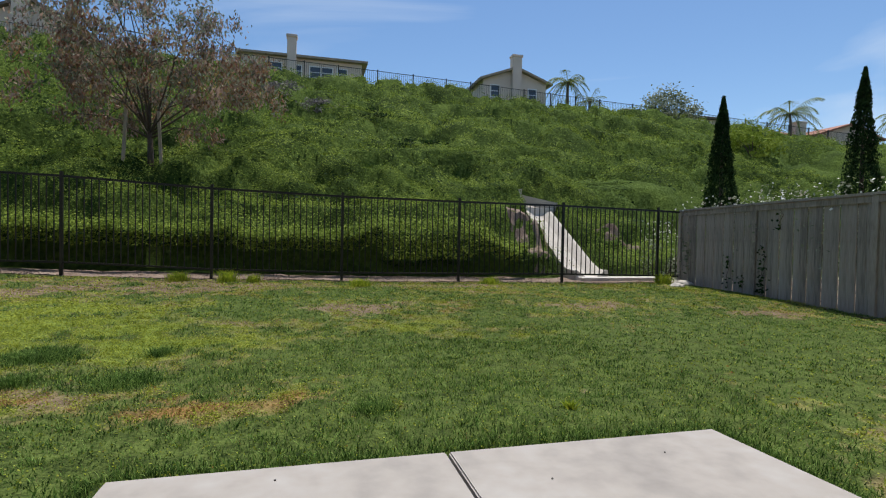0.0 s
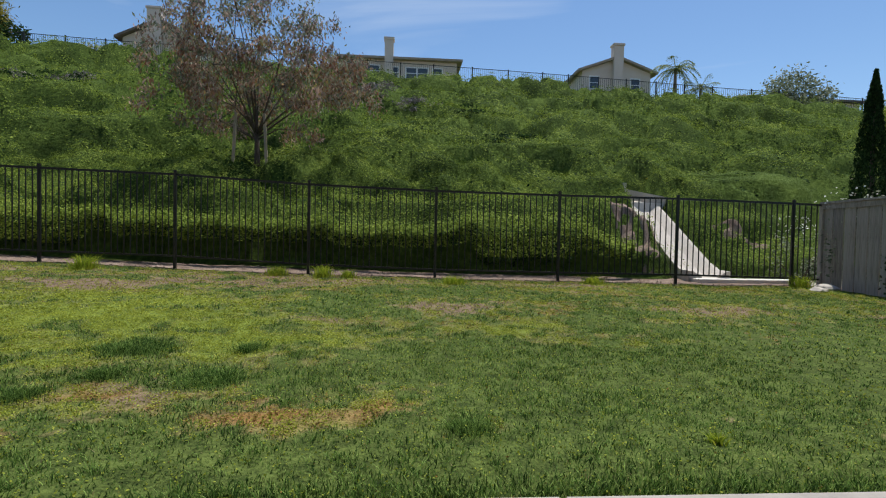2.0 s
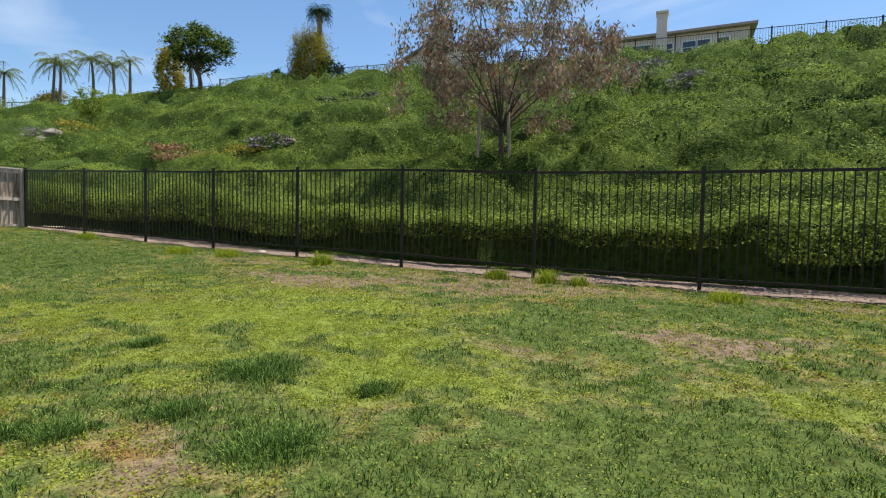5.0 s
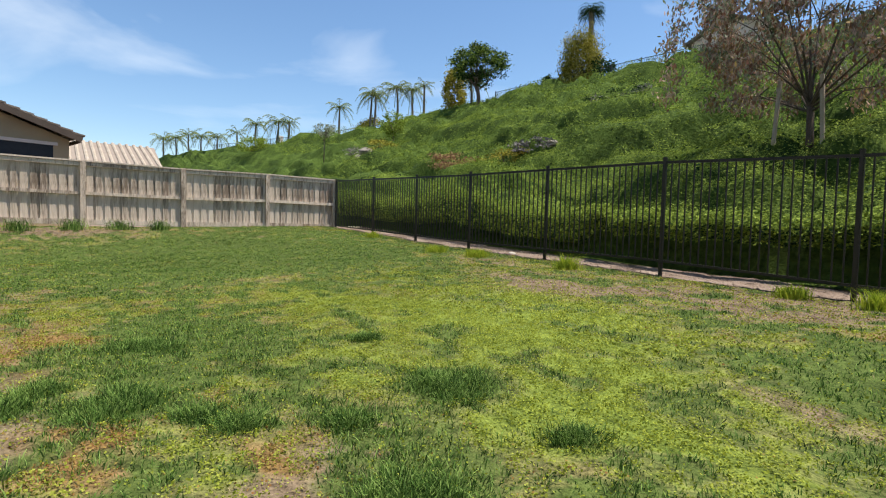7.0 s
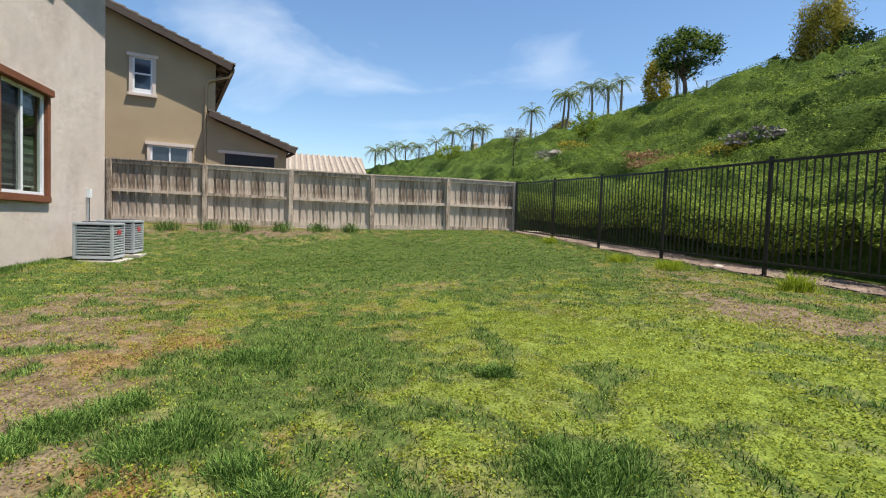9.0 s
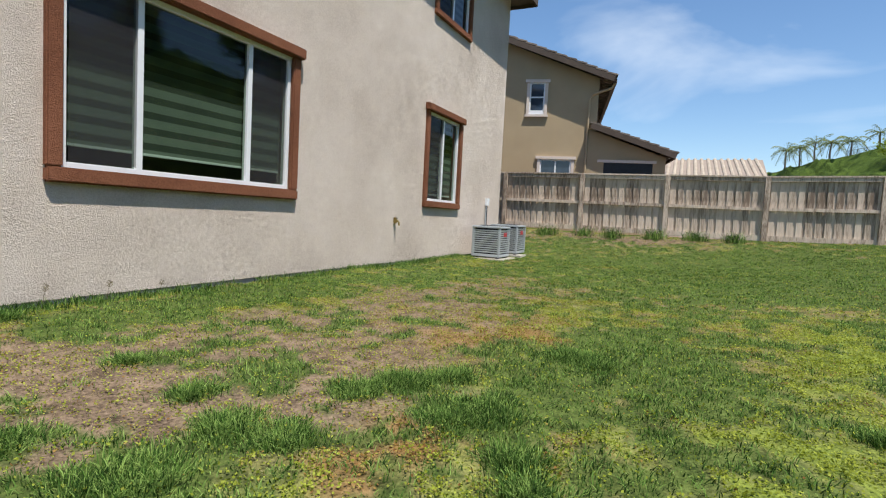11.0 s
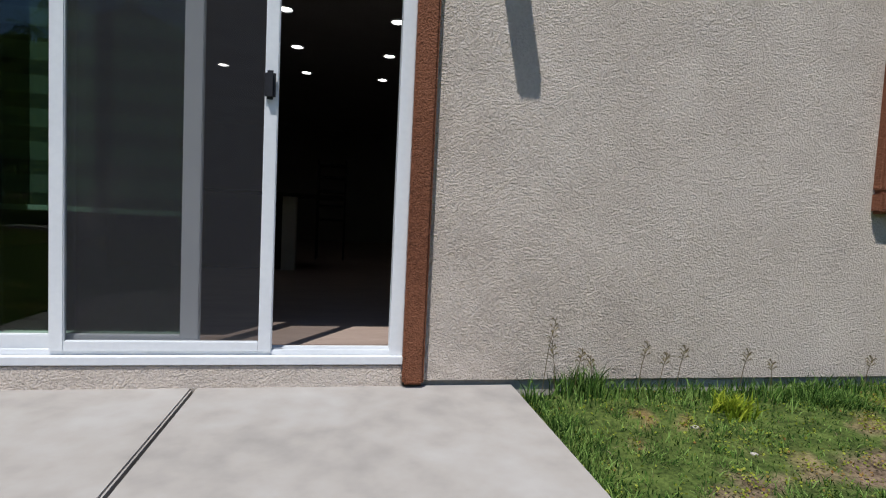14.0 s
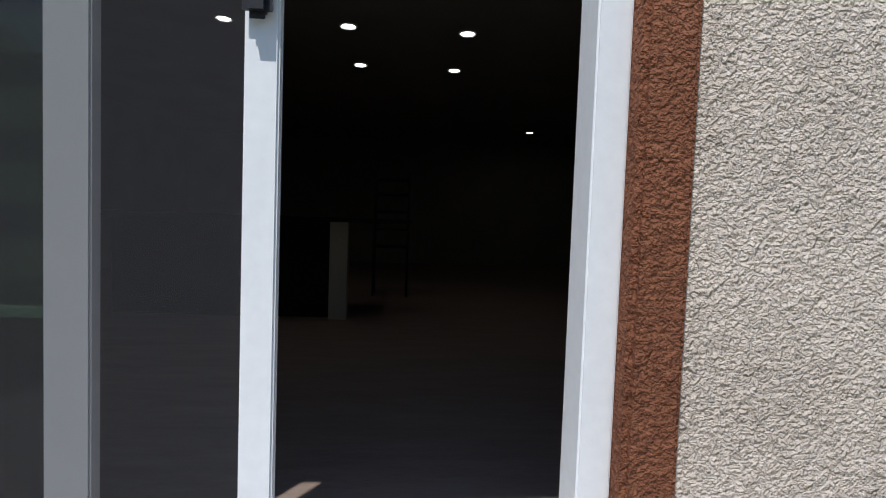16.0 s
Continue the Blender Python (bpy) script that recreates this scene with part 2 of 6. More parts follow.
LEAF_PINK = leaf_material("reddish_leaf", [(0.2, 0.09, 0.06), (0.3, 0.16, 0.1), (0.34, 0.27, 0.1)])
TWIG = material("grey_twigs", [(0.14, 0.12, 0.12), (0.28, 0.25, 0.25)], 0.95, 3, 30, 0)
FLOWER = material("white_flower", [(0.75, 0.75, 0.68), (0.85, 0.85, 0.8)], 0.7, 4, 40, 0)
BLADE_DARK = leaf_material("grass_blade_deep", [(0.024, 0.06, 0.012), (0.084, 0.175, 0.03), (0.23, 0.345, 0.09)], trans=0.25, island=0.65)
BLADE_LIGHT = leaf_material("grass_blade_light", [(0.14, 0.175, 0.018), (0.25, 0.3, 0.035), (0.38, 0.42, 0.075)], trans=0.4)
BLADE_DRY = leaf_material("grass_blade_dry", [(0.15, 0.12, 0.06), (0.25, 0.2, 0.1), (0.36, 0.3, 0.18)])
WEED_YELLOW = leaf_material("weed_yellow", [(0.17, 0.25, 0.02), (0.29, 0.37, 0.035), (0.42, 0.46, 0.05)], trans=0.4)
CLOVER_ORANGE = leaf_material("clover_orange", [(0.2, 0.1, 0.035), (0.29, 0.19, 0.055), (0.28, 0.26, 0.07)])


# ---- mesh helpers ----
def box(bm, x0, x1, y0, y1, z0, z1, bevel=0.0, m=None):
    r = bmesh.ops.create_cube(bm, size=1.0)
    t = Matrix.Translation(((x0 + x1) / 2, (y0 + y1) / 2, (z0 + z1) / 2)) @ Matrix.Diagonal((abs(x1 - x0), abs(y1 - y0), abs(z1 - z0), 1))
    bmesh.ops.transform(bm, matrix=(m @ t) if m else t, verts=r["verts"])
    if bevel:
        edges = list({e for v in r["verts"] for e in v.link_edges})
        bmesh.ops.bevel(bm, geom=edges, offset=bevel, segments=2, affect="EDGES")


def tube(bm, points, radii, sides=8):
    """A tapered tube along points."""
    rings = []
    for i, p in enumerate(points):
        p = Vector(p)
        d = (Vector(points[min(i + 1, len(points) - 1)]) - Vector(points[max(i - 1, 0)])).normalized()
        u = d.orthogonal().normalized()
        v = d.cross(u)
        rings.append([bm.verts.new(p + float(radii[i]) * (u * math.cos(k * math.tau / sides) + v * math.sin(k * math.tau / sides))) for k in range(sides)])
    for a, b in zip(rings, rings[1:]):
        off = min(range(sides), key=lambda s: sum((a[k].co - b[(k + s) % sides].co).length for k in range(sides)))
        for k in range(sides):
            bm.faces.new((a[k], a[(k + 1) % sides], b[(k + 1 + off) % sides], b[(k + off) % sides]))
    bm.faces.new(list(reversed(rings[0])))
    bm.faces.new(rings[-1])


def mesh_of(name, bm, mat, smooth=False):
    me = bpy.data.meshes.new(name)
    bmesh.ops.recalc_face_normals(bm, faces=bm.faces)
    bm.to_mesh(me)
    bm.free()
    me.materials.append(mat)
    if smooth:
        for f in me.polygons:
            f.use_smooth = True
    return me


def part(name, bm, mat, parent, label="", smooth=False):
    ob = new(name, mesh_of(name, bm, mat, smooth))
    ob.parent = parent
    return tagged(ob, label)


def boxes(*specs, bevel=0.0):
    bm = bmesh.new()
    for s in specs:
        box(bm, *s, bevel=bevel)
    return bm


def thing(name, at, label, category, group="", kind="", rz=0.0):
    ob = new(name)
    ob.matrix_world = pose(*at, 0, 0, rz)
    ob.empty_display_size = 0.2
    return tagged(ob, label, category, group, kind)


def grid_mesh(name, xs, ys, height, mat, smooth=True):
    """A height field over the grid lines xs and ys."""
    X, Y = np.meshgrid(xs, ys)
    Z = height(X, Y)
    v = np.stack([X, Y, Z], -1).reshape(-1, 3)
    nx, ny = len(xs), len(ys)
    i = (np.arange(ny - 1)[:, None] * nx + np.arange(nx - 1)[None, :]).reshape(-1)
    q = np.stack([i, i + 1, i + nx + 1, i + nx], -1)
    return raw_mesh(name, v, q, mat, smooth)


def raw_mesh(name, v, faces, mat, smooth=False):
    me = bpy.data.meshes.new(name)
    k = faces.shape[1]
    me.vertices.add(len(v))
    me.vertices.foreach_set("co", np.asarray(v, dtype=np.float32).ravel())
    me.loops.add(faces.size)
    me.loops.foreach_set("vertex_index", faces.astype(np.int32).ravel())
    me.polygons.add(len(faces))
    me.polygons.foreach_set("loop_start", np.arange(0, faces.size, k, dtype=np.int32))
    me.update(calc_edges=True)
    me.polygons.foreach_set("use_smooth", np.full(len(faces), smooth))
    me.materials.append(mat)
    return me


RNG = np.random.default_rng(7)


def vnoise(x, y, seed=0):
    """Smooth value noise in 0..1 over numpy arrays."""
    xi, yi = np.floor(x).astype(np.int64), np.floor(y).astype(np.int64)
    fx, fy = x - xi, y - yi
    fx, fy = fx * fx * (3 - 2 * fx), fy * fy * (3 - 2 * fy)

    def h(a, b):
        k = (a * 374761393 + b * 668265263 + seed * 974634777) & 0xFFFFFFFF
        k = ((k ^ (k >> 13)) * 1274126177) & 0xFFFFFFFF
        return ((k ^ (k >> 16)) & 0xFFFF) / 65535.0

    return (h(xi, yi) * (1 - fx) + h(xi + 1, yi) * fx) * (1 - fy) + (h(xi, yi + 1) * (1 - fx) + h(xi + 1, yi + 1) * fx) * fy


def fbm(x, y, seed=0, octaves=4):
    t, a, s = 0.0, 0.5, 0.0
    for o in range(octaves):
        t = t + a * vnoise(x * 2 ** o, y * 2 ** o, seed + o)
        s, a = s + a, a / 2
    return t / s


def smooth01(t):
    t = np.clip(t, 0, 1)
    return t * t * (3 - 2 * t)


def leaf_mesh(name, P, size, mat, aspect=0.45, up=0.5, droop=0.0, facing=None):
    """One diamond-shaped leaf at each point of P."""
    n = len(P)
    size = np.broadcast_to(np.asarray(size, dtype=float), (n,)) * RNG.uniform(0.6, 1.35, n)
    a = RNG.normal(size=(n, 3))
    a[:, 2] = a[:, 2] * 0.6 - droop
    a /= np.linalg.norm(a, axis=1)[:, None]
    nrm = RNG.normal(size=(n, 3)) * (1 - up)
    nrm += up * (np.array([0.0, 0.0, 1.0]) if facing is None else facing)
    if facing is not None:
        a -= 0.8 * (a * facing).sum(1)[:, None] * facing
    b = np.cross(nrm, a)
    b /= np.linalg.norm(b, axis=1)[:, None] + 1e-9
    L, W = a * size[:, None] * 0.5, b * (size * aspect)[:, None] * 0.5
    v = np.stack([P - L, P + W, P + L, P - W], 1).reshape(-1, 3)
    f = np.arange(4 * n).reshape(n, 4)
    return raw_mesh(name, v, f, mat)


def blade_mesh(name, P, length, mat, width=0.006, lean=0.5):
    """One bent, tapered grass blade at each point of P."""
    n = len(P)
    length = np.broadcast_to(np.asarray(length, dtype=float), (n,)) * RNG.uniform(0.55, 1.3, n)
    ang = RNG.uniform(0, math.tau, n)
    side = np.stack([np.cos(ang), np.sin(ang), np.zeros(n)], -1)
    ang2 = RNG.uniform(0, math.tau, n)
    tip = np.stack([np.cos(ang2), np.sin(ang2), np.zeros(n)], -1) * (length * RNG.uniform(0.1, 1.0, n) * lean)[:, None]
    tip[:, 2] = length * RNG.uniform(0.75, 1.0, n)
    mid = tip * np.array([0.35, 0.35, 0.6])
    w = side * (np.broadcast_to(np.asarray(width, dtype=float), (n,)) * 0.5)[:, None]
    v = np.stack([P - w, P + w, P + mid + w * 0.8, P + mid - w * 0.8, P + tip], 1).reshape(-1, 3)
    k = np.arange(n)[:, None] * 5
    f = np.concatenate([k + np.array([[0, 1, 2]]), k + np.array([[0, 2, 3]]), k + np.array([[3, 2, 4]])])
    return raw_mesh(name, v, f, mat)


# ---- the ground ----
WALL_Y, FENCE_Y, SIDE_X, RIGHT_X = -0.48, 10.65, -16.5, 8.4


def lawn_z(x, y):
    near = np.interp(x, [-17, -16, -14.8, -12.5, -9, 9], [0.66, 0.6, 0.3, 0.01, -0.03, -0.045])
    far = np.interp(x, [-17, -13.7, -11.3, -9.1, -6.7, -4.3, -1.8, 0.6, 5.5, 9], [0.8, 0.63, 0.5, 0.4, 0.325, 0.23, 0.17, 0.125, 0.075, 0.07])
    s = smooth01((y - 2.8) / 7.6)
    return near * (1 - s) + far * s + 0.04 * smooth01((0.6 - y) / 0.9)


def crest_y(x):
    return 42.0 - 0.24 * np.clip(-40 - x, 0, None)


def crest_z(x):
    return np.interp(x, [-140, -112, -92, -78, -66, -52, -45, -35, -20, 6, 24, 36, 55, 90], [14.4, 14.4, 13.7, 13.5, 13.4, 13.95, 14.5, 14.5, 13.5, 12.5, 12.1, 11.8, 11.2, 10.0])


def hill_z(x, y):
    base = lawn_z(np.clip(x, -16.5, 8), np.full_like(x, FENCE_Y)) + 0.02
    t = np.clip((y - 11.9) / (crest_y(x) - 11.9), 0, 1.0)
    z = base + (crest_z(x) - base) * t
    over = np.clip(y - crest_y(x), 0, 12)
    return z + 0.03 * over


# the lawn's patches by kind: x, y, half-widths, strength
GRASSY = [(2.0, 4.2, 2.2, 1.2, 0.8), (0.8, 4.6, 1.0, 0.7, 0.5), (-9.5, 3.5, 2.2, 1.6, 0.4), (-4.1, 4.1, 1.0, 0.5, 0.8), (-3.6, 3.3, 0.8, 0.35, 0.6), (-12.5, 6.0, 2.5, 3.0, 0.5), (-4.8, 0.25, 2.8, 0.3, 0.6), (-1.05, 1.7, 0.25, 1.1, 0.9),
          (0.9, 2.75, 2.2, 0.3, 0.9), (-1.2, 2.75, 0.8, 0.35, 0.7), (-8.5, 7.5, 2.5, 1.2, 0.5), (-4.6, 3.6, 0.9, 0.4, 0.6), (5.5, 5.0, 2.0, 2.5, 0.5), (-0.6, 7.0, 0.8, 0.8, 0.4)]
CLOVER = [(-3.3, 6.1, 1.8, 0.7, 1.4), (-5.5, 5.4, 0.9, 0.4, 0.9), (-6.8, 7.3, 1.2, 0.4, 0.8), (-1.7, 5.6, 1.0, 0.7, 1.3), (-2.9, 4.6, 0.8, 0.4, 1.1), (-1.2, 5.2, 0.8, 0.5, 1.0), (-0.3, 3.35, 0.6, 0.25, 0.9), (-1.8, 3.65, 0.35, 0.2, 0.9), (-2.85, 3.95, 0.3, 0.15, 0.8),
          (1.2, 5.9, 0.6, 0.3, 0.9), (2.4, 5.3, 0.7, 0.25, 1.0), (2.65, 4.1, 0.4, 0.3, 0.6), (-3.9, 1.65, 0.4, 0.12, 1.2), (-3.7, 3.15, 0.6, 0.2, 1.1), (-1.9, 2.87, 0.3, 0.15, 0.9), (-1.15, 1.0, 0.35, 0.3, 0.6), (-5.5, 2.75, 0.7, 0.3, 0.6), (-3.2, 7.3, 1.6, 0.6, 0.9)]
WITHERED = [(-0.68, 3.55, 0.35, 0.2, 1.3), (-0.05, 3.27, 0.35, 0.15, 1.1), (-0.2, 2.95, 0.2, 0.1, 1.0), (-1.85, 3.86, 0.25, 0.12, 1.1), (-4.6, 2.75, 1.0, 0.35, 0.7), (-2.0, 1.7, 0.35, 0.22, 1.2), (-2.45, 2.2, 0.5, 0.2, 1.1), (-2.1, 2.97, 0.3, 0.15, 1.0),
            (-2.6, 3.1, 0.3, 0.15, 0.9), (-3.95, 2.1, 0.9, 0.4, 0.9), (-4.75, 1.6, 0.8, 0.25, 0.8)]
BARE = [(-4.4, 8.4, 1.4, 0.4, 1.3), (-2.9, 8.9, 1.4, 0.35, 1.2), (-1.8, 9.7, 1.6, 0.45, 1.3), (-6.6, 9.5, 1.2, 0.3, 0.8), (0.55, 7.3, 0.7, 0.3, 1.1), (4.15, 7.2, 0.8, 0.3, 1.1), (3.0, 9.8, 1.0, 0.3, 1.0), (2.1, 3.45, 0.3, 0.12, 0.6), (-1.68, 4.2, 0.3, 0.2, 1.1),
        (-1.65, 3.8, 0.2, 0.1, 1.2), (-2.85, 3.15, 0.4, 0.15, 0.9), (-0.85, 5.85, 0.3, 0.15, 0.8), (-0.6, 6.3, 0.3, 0.15, 0.8), (-2.85, 1.8, 1.0, 0.5, 1.0), (-3.8, 2.0, 2.6, 0.9, 1.1), (-2.6, 2.5, 0.5, 0.3, 0.9), (-1.6, 1.4, 0.6, 0.7, 1.0), (-2.3, 0.8, 1.1, 0.5, 1.0), (-6.1, 1.6, 1.6, 0.6, 1.0)]
BARE += [(-15.7, 2.4, 0.6, 2.6, 1.0), (6.6, 6.4, 0.7, 0.4, 1.0)]
PATCHES = [(p[0], p[1], p[2], p[3], k, p[4]) for k, kind in enumerate((GRASSY, CLOVER, WITHERED, BARE)) for p in kind]
# single tufts: x, y, radius
TUFTS = [(-2.15, 4.92, 0.36), (-2.25, 3.75, 0.13), (-2.46, 3.64, 0.12), (-2.0, 4.18, 0.1), (-1.23, 4.94, 0.1), (-1.22, 4.1, 0.25), (-3.4, 5.02, 0.12), (0.38, 3.2, 0.12), (-2.36, 2.0, 0.1), (-2.84, 2.64, 0.16), (-3.08, 2.83, 0.2),
         (-3.33, 2.96, 0.15), (-2.14, 2.48, 0.16), (-2.18, 2.75, 0.14), (-1.52, 1.88, 0.2), (-1.09, 1.66, 0.2), (-1.64, 2.55, 0.22), (-4.15, 3.58, 0.3), (-2.85, 3.31, 0.3), (-2.5, 1.28, 0.09), (-2.5, -0.26, 0.2)]


def tufts(x, y):
    return smooth01((fbm(x * 3.6 + 0.8 * vnoise(x * 9, y * 9, 5), y * 3.6, 41, 3) - 0.57) / 0.08)


def single_tufts(x, y):
    out = np.zeros_like(x)
    for px, py, r in TUFTS:
        out = np.maximum(out, smooth01(2.2 - 1.7 * np.hypot(x - px, y - py) / r))
    return out


def cover(x, y):
    """Shares of grass, bright clover, orange clover and soil at x, y."""
    wx, wy = x + 0.45 * (fbm(x * 1.3, y * 1.3, 31) - 0.5) * 2, y + 0.45 * (fbm(x * 1.3, y * 1.3, 57) - 0.5) * 2
    w = [0.4 + 0.8 * (fbm(x * 0.8, y * 0.8, 3) - 0.45), 0.32 + 0.5 * (fbm(x * 0.9, y * 0.9, 11) - 0.5) + 0.7 * (fbm(x * 5, y * 5, 13, 3) - 0.5), 0.02 + 0.9 * (fbm(x * 2.2, y * 2.2, 17) - 0.45) + 0.4 * (fbm(x * 8, y * 8, 19, 2) - 0.5), 0.15 + 1.0 * (fbm(x * 2.7, y * 2.7, 23) - 0.45) + 0.5 * (fbm(x * 7, y * 7, 29, 2) - 0.5)]
    g = w[0]
    for px, py, a, b, k, s in PATCHES:
        d = s * np.exp(-0.9 * (((wx - px) / a) ** 2 + ((wy - py) / b) ** 2))
        g = g + d if k == 0 else g - 0.8 * d
        if k:
            w[k] = w[k] + (0.75, 0.75, 1.15, 1.0)[k] * d
    f = 0.55 * fbm(x * 3.6, y * 3.6, 43, 3) + 0.45 * fbm(x * 11, y * 11, 47, 2)
    grass = np.maximum(0.96 * smooth01((g + 2.2 * (f - 0.5) - 0.24) / 0.2), 0.92 * tufts(x, y))
    jx, jy = x + 0.12 * (fbm(x * 6, y * 6, 61, 2) - 0.5), y + 0.12 * (fbm(x * 6, y * 6, 67, 2) - 0.5)
    grass = np.maximum(grass, single_tufts(jx, jy))
    e = np.exp(np.stack(w[1:]) * 5)
    e = e / e.sum(0) * (1 - grass)
    return np.stack([grass, e[0], e[1], e[2]])


def lawn_material():
    m = bpy.data.materials.new("lawn_soil_and_clover")
    m.use_nodes = True
    n, l = m.node_tree.nodes, m.node_tree.links
    p = n["Principled BSDF"]
    p.inputs["Roughness"].default_value, p.inputs["Specular IOR Level"].default_value = 0.95, 0.05
    tex = n.new("ShaderNodeTexCoord")
    a, b = n.new("ShaderNodeTexNoise"), n.new("ShaderNodeTexNoise")
    a.inputs["Scale"].default_value, a.inputs["Detail"].default_value = 55, 4
    b.inputs["Scale"].default_value, b.inputs["Detail"].default_value = 9, 5
    l.new(tex.outputs["Object"], a.inputs["Vector"])
    l.new(tex.outputs["Object"], b.inputs["Vector"])
    at = n.new("ShaderNodeAttribute")
    at.attribute_name = "cover"
    sep = n.new("ShaderNodeSeparateColor")
    l.new(at.outputs["Color"], sep.inputs["Color"])
    tone = n.new("ShaderNodeMath")
    tone.operation = "MULTIPLY_ADD"
    tone.inputs[1].default_value = 0.5
    l.new(a.outputs["Fac"], tone.inputs[0])
    hb = n.new("ShaderNodeMath")
    hb.operation = "MULTIPLY"
    hb.inputs[1].default_value = 0.5
    l.new(b.outputs["Fac"], hb.inputs[0])
    l.new(hb.outputs[0], tone.inputs[2])
    prev = None
    for c0, c1, ch in (((0.058, 0.042, 0.029), (0.255, 0.188, 0.132), None), ((0.022, 0.038, 0.01), (0.1, 0.145, 0.034), "Red"), ((0.05, 0.075, 0.014), (0.21, 0.265, 0.05), "Green"), ((0.1, 0.06, 0.02), (0.31, 0.19, 0.07), "Blue")):
        r = n.new("ShaderNodeValToRGB")
        r.color_ramp.elements[0].position, r.color_ramp.elements[1].position = 0.36, 0.64
        r.color_ramp.elements[0].color, r.color_ramp.elements[1].color = (*c0, 1), (*c1, 1)
        l.new(tone.outputs[0], r.inputs["Fac"])
        if prev is None:
            prev = r.outputs["Color"]
            continue
        x = n.new("ShaderNodeMix")
        x.data_type = "RGBA"
        l.new(sep.outputs[ch], x.inputs["Factor"])
        l.new(prev, x.inputs["A"])
        l.new(r.outputs["Color"], x.inputs["B"])
        prev = x.outputs["Result"]
    l.new(prev, p.inputs["Base Color"])
    bp = n.new("ShaderNodeBump")
    bp.inputs["Strength"].default_value, bp.inputs["Distance"].default_value = 0.9, 0.03
    l.new(tone.outputs[0], bp.inputs["Height"])
    l.new(bp.outputs["Normal"], p.inputs["Normal"])
    return m


def bumpy_lawn(x, y):
    away = np.maximum(np.maximum(-0.86 - x, x - 2.26), y - 2.5)
    under = 0.03 * smooth01((0.35 - away) / 0.3) + 0.16 * (away < -0.01)
    return lawn_z(x, y) - under + 0.05 * (fbm(x * 1.5, y * 1.5, 71) - 0.5) + 0.03 * (fbm(x * 7, y * 7, 73) - 0.5)


lawn_me = grid_mesh("lawn", np.arange(SIDE_X, RIGHT_X + 0.01, 0.06), np.arange(WALL_Y + 0.06, 11.9, 0.06), bumpy_lawn, lawn_material())
co = np.empty(len(lawn_me.vertices) * 3, dtype=np.float32)
lawn_me.vertices.foreach_get("co", co)
co = co.reshape(-1, 3).astype(float)
shares = cover(co[:, 0], co[:, 1])
dirt_strip = smooth01((co[:, 1] - 10.5) / 0.25)
shares = shares * (1 - dirt_strip)
attr = lawn_me.color_attributes.new("cover", "FLOAT_COLOR", "POINT")
tot = np.stack([shares[0], shares[1], shares[2], np.ones(len(co))], -1)
attr.data.foreach_set("color", tot.astype(np.float32).ravel())
lawn = tagged(new("ground", lawn_me), "patchy green lawn with clover, dry patches and bare soil", "lawn", kind="structure")


def scatter(n, x0, x1, y0, y1):
    return np.stack([RNG.uniform(x0, x1, n), RNG.uniform(y0, y1, n)], -1)


def on_patio(p):
    return (p[:, 0] > -0.86) & (p[:, 0] < 2.26) & (p[:, 1] < 2.5)


def grow(name, density, kinds, length, mat, label, width, lean, tuft=0.0):
    """Blades of one kind over the lawn, dense near the walk."""
    P = []
    for x0, x1, y0, y1, f in ((-7.0, 3.0, -0.42, 6.0, 1.0), (-7.0, 8.3, 6.0, 10.4, 0.42), (3.0, 8.3, -0.42, 6.0, 0.3), (-16.4, -7.0, -0.42, 10.4, 0.38)):
        n = int(density * f * (x1 - x0) * (y1 - y0))
        q = scatter(n, x0, x1, y0, y1)
        c = cover(q[:, 0], q[:, 1])
        w = sum(c[k] * s for k, s in kinds)
        clump = 0.65 + 0.9 * smooth01((fbm(q[:, 0] * 9, q[:, 1] * 9, 91, 2) - 0.35) / 0.3)
        q = q[(RNG.uniform(size=n) < w * clump) & ~on_patio(q)]
        P.append(np.column_stack([q, np.full(len(q), 1.0 if f > 0.9 else 1.45)]))
    q = np.concatenate(P)
    z = bumpy_lawn(q[:, 0], q[:, 1]) - 0.003
    tall = 0.55 + 0.6 * fbm(q[:, 0] * 2.2, q[:, 1] * 2.2, 97, 3) + tuft * tufts(q[:, 0], q[:, 1])
    me = blade_mesh(name, np.column_stack([q[:, :2], z]), length * tall, mat, width * q[:, 2], lean)
    tagged(new(name, me), label, "grass", kind="stuff")


grow("grass", 2300, ((0, 0.95), (1, 0.03), (3, 0.02)), 0.028, BLADE_DARK, "deep green lawn grass in uneven tufts", 0.0052, 1.2, 0.6)
grow("dry_grass", 900, ((3, 0.5), (2, 0.5), (0, 0.07)), 0.026, BLADE_DRY, "short dry straw-coloured grass", 0.0032, 1.6)


